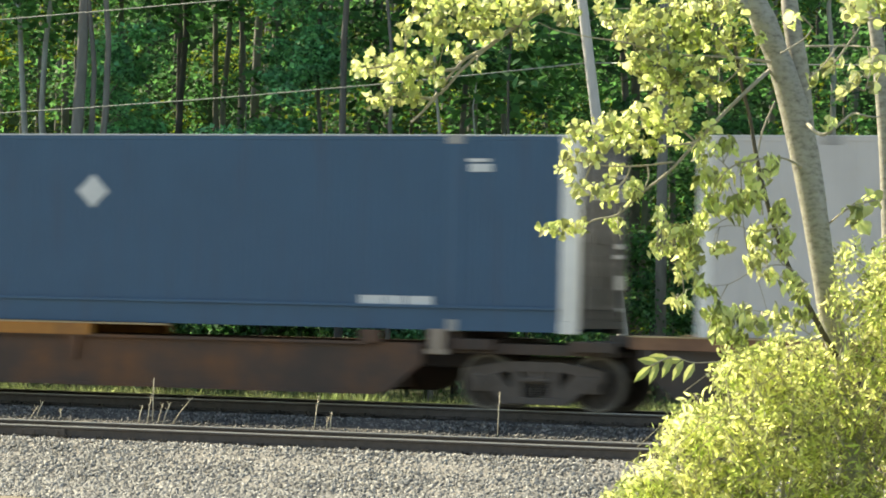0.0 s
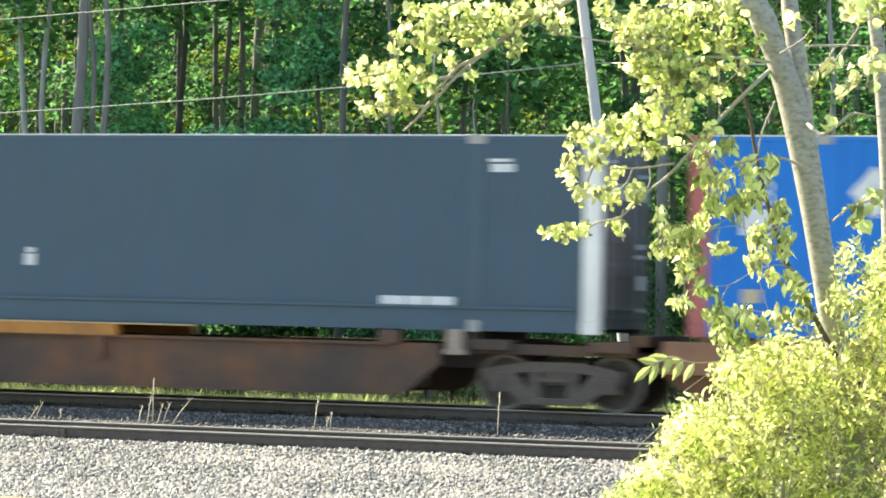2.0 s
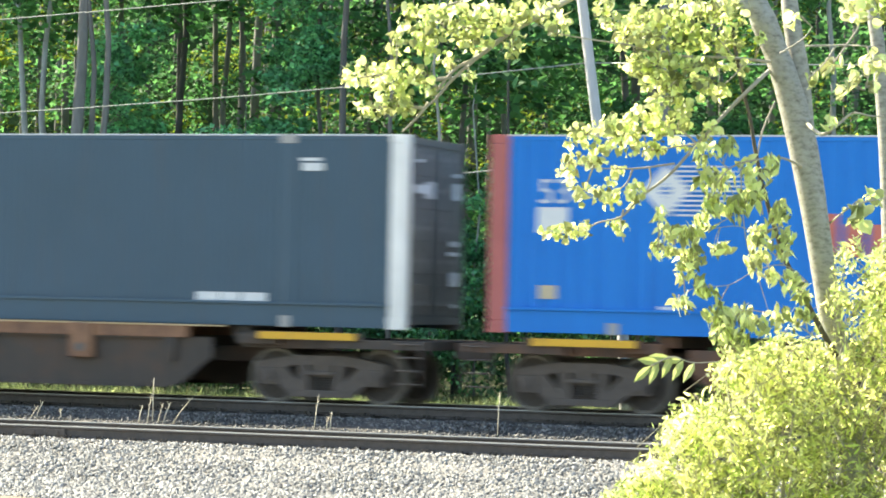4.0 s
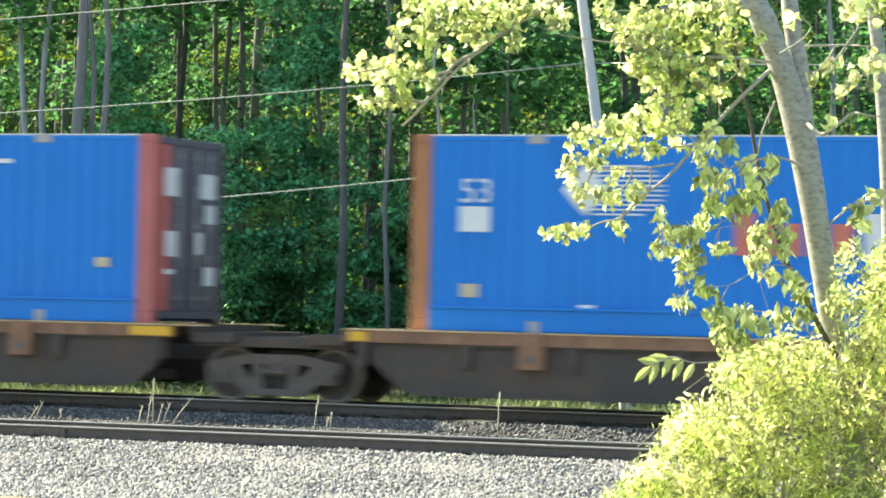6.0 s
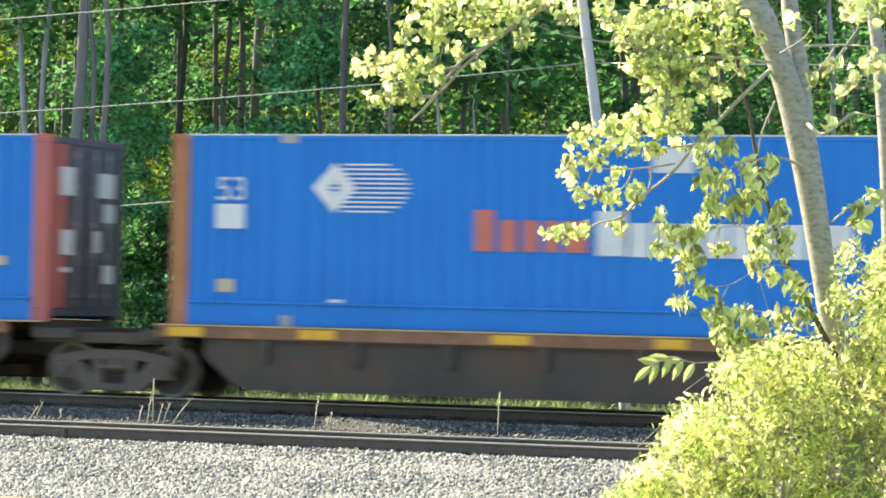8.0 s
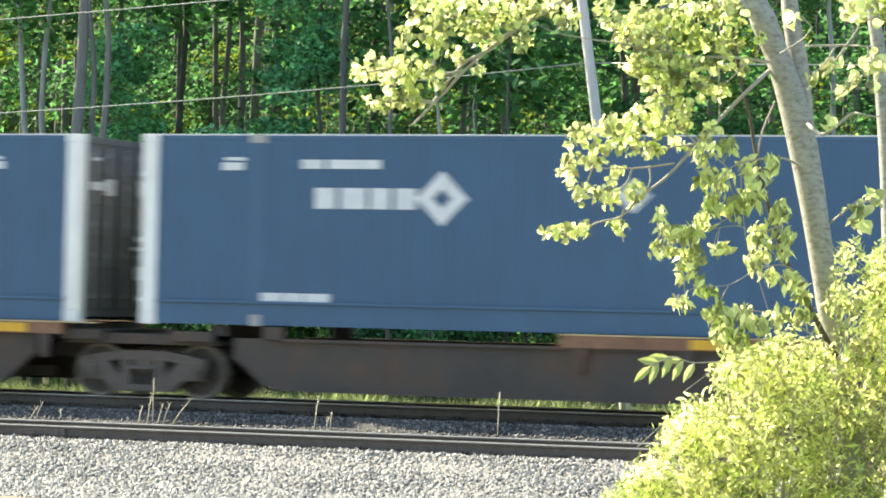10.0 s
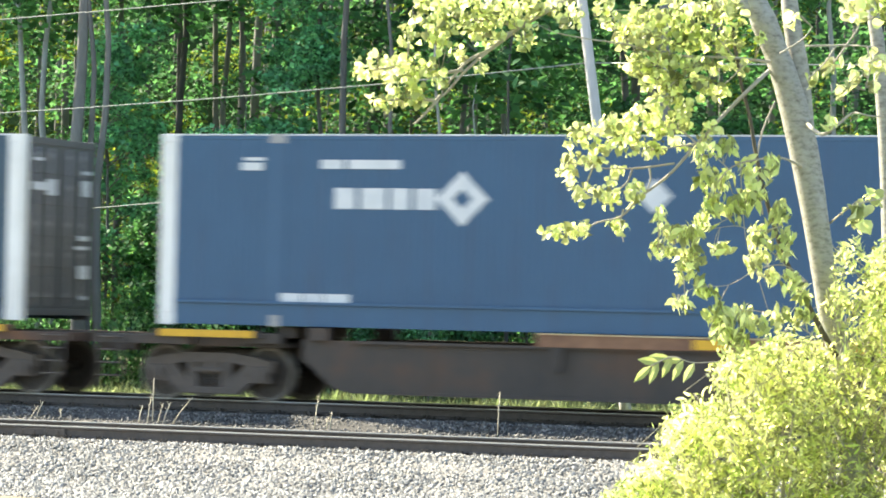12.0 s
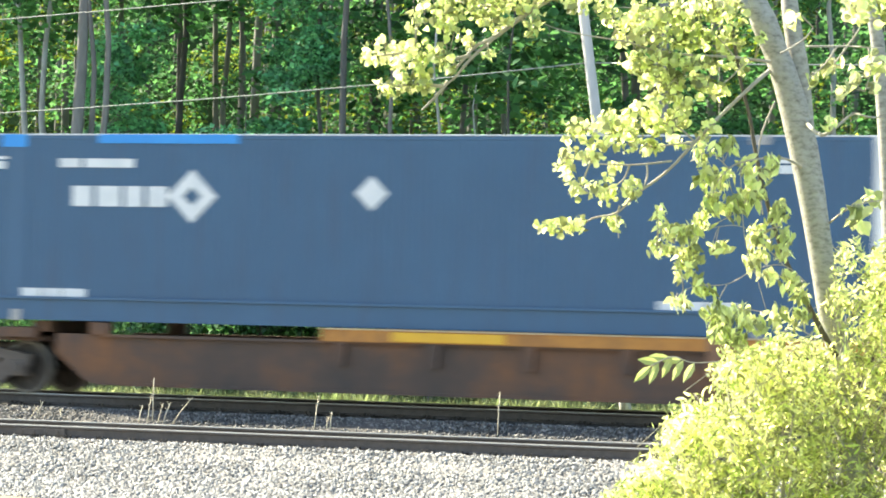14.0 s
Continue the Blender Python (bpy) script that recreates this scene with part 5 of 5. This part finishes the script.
BOUGHS = [
    bough(TREE,
          [[(1.053, 11.00, 3.073), (0.591, 10.90, 2.842), (0.396, 10.90, 2.734), (0.232, 10.85, 2.632), (0.110, 10.85, 2.536), (0.038, 10.85, 2.497), (-0.022, 10.85, 2.430),
             (-0.046, 10.85, 2.392)],
            [(0.110, 10.85, 2.536), (0.019, 10.85, 2.451), (-0.041, 10.85, 2.378), (-0.092, 10.85, 2.342)],
            [(-0.062, 10.85, 2.367), (-0.112, 10.85, 2.304), (-0.158, 10.85, 2.258)],
            [(0.232, 10.85, 2.626), (0.159, 10.85, 2.636), (0.077, 10.85, 2.643), (-0.027, 10.85, 2.657)],
            [(0.019, 10.85, 2.462), (-0.064, 10.85, 2.450), (-0.188, 10.85, 2.468), (-0.311, 10.85, 2.454)],
            [(-0.082, 10.85, 2.346), (-0.165, 10.85, 2.354), (-0.268, 10.85, 2.342)],
            [(0.589, 10.85, 2.836), (0.341, 10.85, 2.810), (0.054, 10.85, 2.742), (-0.110, 10.85, 2.686)]],
          [(-0.10, 2.66, 0.087, 0.066), (0.04, 2.67, 0.120, 0.066), (0.18, 2.68, 0.099, 0.058), (0.30, 2.71, 0.078, 0.045), (0.40, 2.68, 0.049, 0.054),
          (-0.19, 2.59, 0.037, 0.045), (-0.07, 2.57, 0.062, 0.066), (-0.00, 2.52, 0.027, 0.033), (0.10, 2.59, 0.066, 0.045), (0.25, 2.59, 0.049, 0.029),
          (0.23, 2.55, 0.021, 0.021)] + [(-0.35, 2.45, 0.033, 0.045), (-0.29, 2.50, 0.037, 0.025), (-0.25, 2.46, 0.066, 0.045), (-0.18, 2.50, 0.033, 0.025), (-0.16, 2.43, 0.045, 0.054),
          (-0.11, 2.45, 0.037, 0.045), (-0.06, 2.42, 0.027, 0.033), (-0.20, 2.38, 0.054, 0.041), (-0.28, 2.33, 0.045, 0.035), (-0.21, 2.34, 0.037, 0.031),
          (-0.14, 2.35, 0.033, 0.031), (0.08, 2.47, 0.025, 0.029)], 0.015, 0.029, 1.6, YOUNG, near_rng, "bright rounded yellow-green leaves"),
    bough(TREE,
          [[(1.223, 11.00, 2.527), (1.049, 10.85, 2.530), (0.863, 10.85, 2.532), (0.739, 10.85, 2.546), (0.656, 10.85, 2.569), (0.511, 10.85, 2.586), (0.397, 10.85, 2.605),
             (0.324, 10.85, 2.634)],
            [(1.049, 10.85, 2.530), (0.965, 10.85, 2.617), (0.840, 10.85, 2.676), (0.715, 10.85, 2.694), (0.571, 10.85, 2.691)],
            [(1.022, 10.85, 2.866), (0.983, 10.85, 2.742), (0.933, 10.85, 2.658)],
            [(0.946, 10.85, 2.530), (0.844, 10.85, 2.449), (0.764, 10.85, 2.365)],
            [(1.091, 10.85, 2.516), (1.010, 10.85, 2.432), (0.907, 10.85, 2.413)]],
          [(0.57, 2.70, 0.041, 0.037), (0.60, 2.65, 0.037, 0.027), (0.65, 2.61, 0.045, 0.045), (0.72, 2.67, 0.074, 0.058), (0.84, 2.69, 0.087, 0.058),
          (0.96, 2.70, 0.078, 0.049), (0.78, 2.60, 0.087, 0.058), (0.90, 2.60, 0.078, 0.049), (1.03, 2.59, 0.041, 0.058), (1.05, 2.69, 0.033, 0.054)] + [(0.68, 2.50, 0.045, 0.045), (0.78, 2.50, 0.078, 0.045), (0.89, 2.50, 0.062, 0.035), (0.74, 2.43, 0.035, 0.031), (0.82, 2.43, 0.058, 0.045),
          (0.93, 2.42, 0.058, 0.035), (1.01, 2.41, 0.035, 0.027), (0.99, 2.50, 0.045, 0.021), (1.07, 2.50, 0.033, 0.021), (0.76, 2.35, 0.035, 0.035),
          (0.85, 2.35, 0.054, 0.041), (1.14, 2.60, 0.016, 0.025)], 0.006, 0.028, 2.3, YOUNG, near_rng, "bright rounded yellow-green leaves"),
    bough(TREE,
          [[(1.194, 11.00, 2.499), (1.133, 10.85, 2.445), (1.022, 10.85, 2.329), (0.921, 10.85, 2.213), (0.821, 10.85, 2.097), (0.719, 10.85, 2.013), (0.649, 10.85, 1.939),
             (0.567, 10.85, 1.916), (0.506, 10.85, 1.884), (0.413, 10.85, 1.872)],
            [(0.921, 10.85, 2.213), (0.829, 10.85, 2.197), (0.767, 10.85, 2.183)],
            [(0.840, 10.85, 2.139), (0.727, 10.85, 2.120), (0.645, 10.85, 2.114), (0.542, 10.85, 2.116), (0.459, 10.85, 2.131)],
            [(0.748, 10.85, 2.121), (0.753, 10.85, 2.075), (0.730, 10.85, 2.013)],
            [(0.686, 10.85, 2.115), (0.667, 10.85, 2.063), (0.616, 10.85, 2.021)],
            [(0.658, 10.85, 1.966), (0.649, 10.85, 1.918), (0.661, 10.85, 1.846)],
            [(0.921, 10.85, 2.213), (0.827, 10.85, 2.273), (0.683, 10.85, 2.249), (0.519, 10.85, 2.235)],
            [(0.542, 10.85, 2.116), (0.522, 10.85, 2.060), (0.503, 10.85, 2.018)]],
          [(0.46, 2.22, 0.029, 0.037), (0.52, 2.25, 0.058, 0.037), (0.61, 2.27, 0.058, 0.037), (0.70, 2.29, 0.066, 0.045), (0.79, 2.27, 0.058, 0.045),
          (0.86, 2.29, 0.037, 0.037), (0.56, 2.19, 0.058, 0.027), (0.66, 2.21, 0.066, 0.045), (0.75, 2.19, 0.058, 0.033), (0.87, 2.21, 0.037, 0.021),
          (0.97, 2.27, 0.037, 0.025), (0.95, 2.23, 0.025, 0.021)] + [(0.46, 2.14, 0.037, 0.027), (0.54, 2.13, 0.047, 0.025), (0.46, 2.08, 0.033, 0.035), (0.42, 2.10, 0.016, 0.021), (0.63, 2.11, 0.035, 0.025),
          (0.50, 2.02, 0.033, 0.035), (0.56, 2.01, 0.025, 0.035), (0.61, 2.02, 0.035, 0.054), (0.69, 2.03, 0.045, 0.035), (0.70, 1.99, 0.025, 0.016),
          (0.40, 1.87, 0.041, 0.031), (0.46, 1.88, 0.045, 0.035), (0.52, 1.89, 0.025, 0.035), (0.64, 1.90, 0.039, 0.031)], 0.0085, 0.027, 2.0, YOUNG, near_rng, "bright rounded yellow-green leaves"),
    bough(TREE,
          [[(1.333, 11.00, 2.136), (1.220, 10.75, 2.163), (1.108, 10.75, 2.151), (1.027, 10.75, 2.118), (0.968, 10.75, 2.035), (0.919, 10.75, 1.932)],
            [(1.027, 10.75, 2.118), (0.965, 10.75, 2.168), (0.914, 10.75, 2.157)],
            [(1.111, 10.75, 2.038), (1.051, 10.75, 1.955), (0.889, 10.75, 1.870), (0.778, 10.75, 1.816)],
            [(1.225, 10.75, 1.918), (1.134, 10.75, 1.896), (1.052, 10.75, 1.914), (0.930, 10.75, 1.891)],
            [(1.321, 10.75, 1.716), (1.238, 10.75, 1.775), (1.137, 10.75, 1.757), (1.036, 10.75, 1.700), (0.914, 10.75, 1.687), (0.843, 10.75, 1.634)],
            [(1.366, 10.75, 1.513), (1.222, 10.75, 1.591), (1.078, 10.75, 1.609), (0.977, 10.75, 1.566)],
            [(1.067, 10.75, 2.150), (1.093, 10.75, 1.874), (1.148, 10.75, 1.712), (1.181, 10.75, 1.611)],
            [(1.238, 10.75, 1.775), (1.176, 10.75, 1.835), (1.114, 10.75, 1.875)],
            [(1.036, 10.75, 1.700), (0.997, 10.75, 1.617), (0.968, 10.75, 1.524)]],
          [(0.92, 2.16, 0.033, 0.037), (1.01, 2.19, 0.045, 0.033), (0.94, 2.08, 0.037, 0.045), (1.02, 2.08, 0.037, 0.045), (1.10, 2.12, 0.033, 0.035),
          (1.12, 2.04, 0.045, 0.054), (0.98, 1.99, 0.045, 0.045), (1.06, 1.98, 0.045, 0.045), (0.94, 1.93, 0.035, 0.045), (1.17, 2.13, 0.025, 0.045)] + [(0.78, 1.93, 0.019, 0.041), (0.83, 1.88, 0.058, 0.025), (0.80, 1.82, 0.045, 0.035), (0.89, 1.87, 0.045, 0.033), (0.91, 1.79, 0.041, 0.045),
          (1.01, 1.83, 0.045, 0.025), (0.88, 1.74, 0.035, 0.035), (0.93, 1.70, 0.025, 0.033), (0.86, 1.63, 0.035, 0.035), (0.97, 1.67, 0.035, 0.025)] + [(0.99, 1.58, 0.045, 0.054), (1.05, 1.56, 0.054, 0.045), (1.00, 1.52, 0.027, 0.035), (1.07, 1.50, 0.041, 0.035), (1.09, 1.60, 0.045, 0.025),
          (1.15, 1.87, 0.045, 0.054), (1.23, 1.85, 0.029, 0.054), (1.17, 1.80, 0.045, 0.025), (1.19, 1.73, 0.033, 0.025), (1.25, 1.71, 0.035, 0.041)] + [(1.21, 1.96, 0.037, 0.045), (1.31, 1.67, 0.029, 0.037), (1.29, 1.59, 0.041, 0.035), (1.22, 1.59, 0.033, 0.035), (1.13, 1.77, 0.029, 0.025),
          (1.15, 1.55, 0.037, 0.029)], 0.005, 0.0195, 2.7, YOUNG, near_rng, "bright drooping pointed leaves", 10.75, True),
    bough(TREE,
          [[(1.330, 11.00, 2.314), (1.343, 10.60, 2.244), (1.412, 10.60, 2.292), (1.452, 10.60, 2.323), (1.513, 10.60, 2.314), (1.666, 11.30, 2.359)],
            [(1.186, 10.60, 2.529), (1.265, 10.60, 2.581), (1.299, 10.60, 2.626)],
            [(1.276, 10.60, 2.557), (1.427, 10.60, 2.564), (1.498, 10.60, 2.562), (1.651, 11.30, 2.621)],
            [(1.378, 10.60, 2.499), (1.427, 10.60, 2.572), (1.466, 10.60, 2.646), (1.424, 10.60, 2.726)],
            [(1.387, 10.60, 2.564), (1.348, 10.60, 2.502), (1.288, 10.60, 2.440)],
            [(1.498, 10.60, 2.562), (1.509, 10.60, 2.485), (1.491, 10.60, 2.404)],
            [(1.431, 11.00, 1.940), (1.439, 10.60, 1.980), (1.499, 10.60, 2.005), (1.579, 10.60, 2.023)],
            [(1.466, 10.60, 2.646), (1.516, 10.60, 2.667), (1.566, 10.60, 2.709)]],
          [(1.46, 2.71, 0.058, 0.070), (1.55, 2.70, 0.045, 0.058), (1.54, 2.50, 0.041, 0.054), (1.38, 2.50, 0.033, 0.037), (1.45, 2.46, 0.025, 0.033),
          (1.53, 2.42, 0.037, 0.025), (1.31, 2.45, 0.021, 0.025), (1.22, 2.65, 0.014, 0.041)] + [(1.45, 1.98, 0.049, 0.025), (1.54, 2.02, 0.045, 0.033), (1.36, 2.28, 0.016, 0.014), (1.48, 1.93, 0.033, 0.025), (1.40, 2.40, 0.016, 0.025)], 0.008, 0.042, 0.85, YOUNG, near_rng, "bright broad yellow-green leaves", 10.6),
]


def near_bush():
    """Upright leafy shoots with small pointed leaves in pairs, thinning towards the outline."""
    rng = np.random.default_rng(51)
    b = empty("bush")
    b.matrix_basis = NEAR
    tagged(b, "dense bright green sunlit bush beside the line", "bush")
    edge_x = [0.59, 0.69, 0.74, 0.87, 0.90, 0.98, 1.08, 1.18, 1.28, 1.40, 1.43, 1.52, 1.62, 2.10]
    edge_z = [0.87, 0.99, 1.08, 1.19, 1.28, 1.39, 1.46, 1.52, 1.53, 1.51, 1.81, 1.88, 1.87, 1.88]
    n = 7400
    x = rng.uniform(0.62, 2.1, n)
    top = np.interp(x, edge_x, edge_z) + 0.03 * np.sin(x * 31) + 0.02 * np.sin(x * 67)
    z = top - rng.uniform(0, 1, n) ** 1.15 * (0.25 + 0.72 * (top - 0.6)) - 0.02
    y = 10.6 + rng.uniform(0, 0.55, n)
    # open pockets between the shoots, and the tree's foot showing through
    hole = np.array([noise.noise(Vector((a * 7.0, c2 * 4.0, d * 8.0))) for a, c2, d in zip(x, y, z)])
    foot = np.interp(z, [0.9, 1.45, 1.85], [1.53, 1.455, 1.4])
    keep = (hole > -0.11) & ~((np.abs(x - foot) < 0.045) & (y < 11.06) & (z > 1.3) & (rng.uniform(0, 1, n) < 0.35)) & (z > -0.4)
    x, y, z = x[keep], y[keep], z[keep]
    n = len(x)
    d = unit(np.stack([rng.normal(scale=0.55, size=n), rng.normal(scale=0.4, size=n), np.abs(rng.normal(0.8, 0.35, n))], 1))
    length = rng.uniform(0.07, 0.17, n)
    base = np.stack([x, y, z], 1) - d * length[:, None] * 0.7
    centres = []
    for k in range(9):
        u = (k + 0.5) / 9
        side = unit(np.cross(d, rng.normal(size=(n, 3))))
        centres.append(base + d * (length * u)[:, None] + side * 0.014)
    c = np.concatenate(centres)
    me = leaves("leaves", c, 0.0098, rng, 0.0, 3.5, fine=True, droop=-0.15)
    link_mesh("leaves", me, M["leafbush"], b, "small pointed yellow-green leaves")
    shoots = bmesh.new()
    for k in range(0, n, 6):
        tube(shoots, [tuple(base[k] - d[k] * 0.12), tuple(base[k] + d[k] * length[k])], [0.0022, 0.001], 4)
    tagged(part("shoot", shoots, M["twig"], b), kind="stuff")
    for k in range(0, n, 60):
        u = (x[k] - 0.7) / 1.4
        part("stem", limb_mesh([(1.15 + 0.6 * u, 11.15, -0.55), (x[k] * 0.5 + 0.65, 11.05, z[k] * 0.5 - 0.1), tuple(base[k])], 0.008, 0.003), M["twig"], b)
    # a compound leaf reaching out: long leaflets hanging in pairs from one stalk
    stalk = [Vector(q) for q in [(0.753, 10.65, 1.404), (0.829, 10.65, 1.438), (0.900, 10.65, 1.419), (1.001, 10.65, 1.425)]]
    part("leaf_stalk", limb_mesh([tuple(q) for q in stalk], 0.0035, 0.0015), M["twig"], b)
    for u, side in ((0.0, 0), (0.14, 1), (0.12, -1), (0.3, 1), (0.33, -1), (0.5, 1), (0.52, -1), (0.7, -1)):
        i = min(int(u * 3), 2)
        p = stalk[i].lerp(stalk[i + 1], u * 3 - i)
        dirn = Vector(((-0.75, 0, -0.75), (-0.8, 0.2, 0.1 - 0.3 * u), (-0.42 - 0.25 * u, -0.25, -1.0))[side]).normalized()
        w = dirn.cross(Vector((0.3, 1, 0.15))).normalized()
        nn = dirn.cross(w)
        ln = 0.085
        bm = bmesh.new()
        mid = [bm.verts.new(p + dirn * ln * k + nn * (-0.012 * k * k)) for k in (0, 0.3, 0.65, 1.0)]
        for sg in (-1, 1):
            e = [bm.verts.new(p + dirn * ln * k + w * sg * wd + nn * (0.006 - 0.012 * k * k)) for k, wd in ((0.28, 0.013), (0.62, 0.014))]
            bm.faces.new((mid[0], mid[1], e[0]))
            bm.faces.new((mid[1], mid[2], e[1], e[0]))
            bm.faces.new((mid[2], mid[3], e[1]))
        part("leaflet", bm, M["leafnear"], b, "long pointed pale leaflet")
    return b


BUSH = near_bush()


def motions():
    times = [0.0, 2.0, 4.0, 6.0, 8.0, 10.0, 12.0, 14.0]
    for ob, m in MOVING:
        walk(ob, [(t, Matrix.Translation((run(t), 0, 0)) @ m) for t in times])
    for w, s, r in WHEELS:
        walk(w, [(i / 30, Matrix.Translation((s, 0, r)) @ Matrix.Rotation(run(i / 30) / 0.4222, 4, "Y")) for i in range(421)])
    # the wind lifts and drops the boughs: sideways and upward drift of the long one, turns of the others
    drift = [(0.0, 0.031, 0.01), (1.5, 0.012, -0.01), (3.0, -0.004, -0.036), (4.5, 0.0, -0.016), (6.5, 0.0, 0.0), (7.3, 0.016, 0.008), (8.0, 0.031, 0.016), (9.5, 0.031, 0.004),
             (11.0, 0.031, -0.01), (12.5, 0.05, 0.016), (14.0, 0.068, 0.056)]
    turn = [(0.0, 1.2), (1.5, 0.5), (3.0, 0.0), (4.5, 0.3), (6.5, 0.0), (8.0, 0.1), (9.5, 0.4), (11.0, 0.0), (12.5, 0.6), (14.0, 1.8)]
    for b in BOUGHS[:1]:
        p = b.location.copy()
        walk(b, [(t, Matrix.Translation(p + Vector((dx, 0, dz)))) for t, dx, dz in drift])
    for b, gain in zip(BOUGHS[1:], (0.7, 1.0, 0.5, 0.5)):
        p = b.location.copy()
        walk(b, [(t, Matrix.Translation(p) @ pose(0, 0, 0, 0.2 * a, gain * a, 0)) for t, a in turn])


motions()
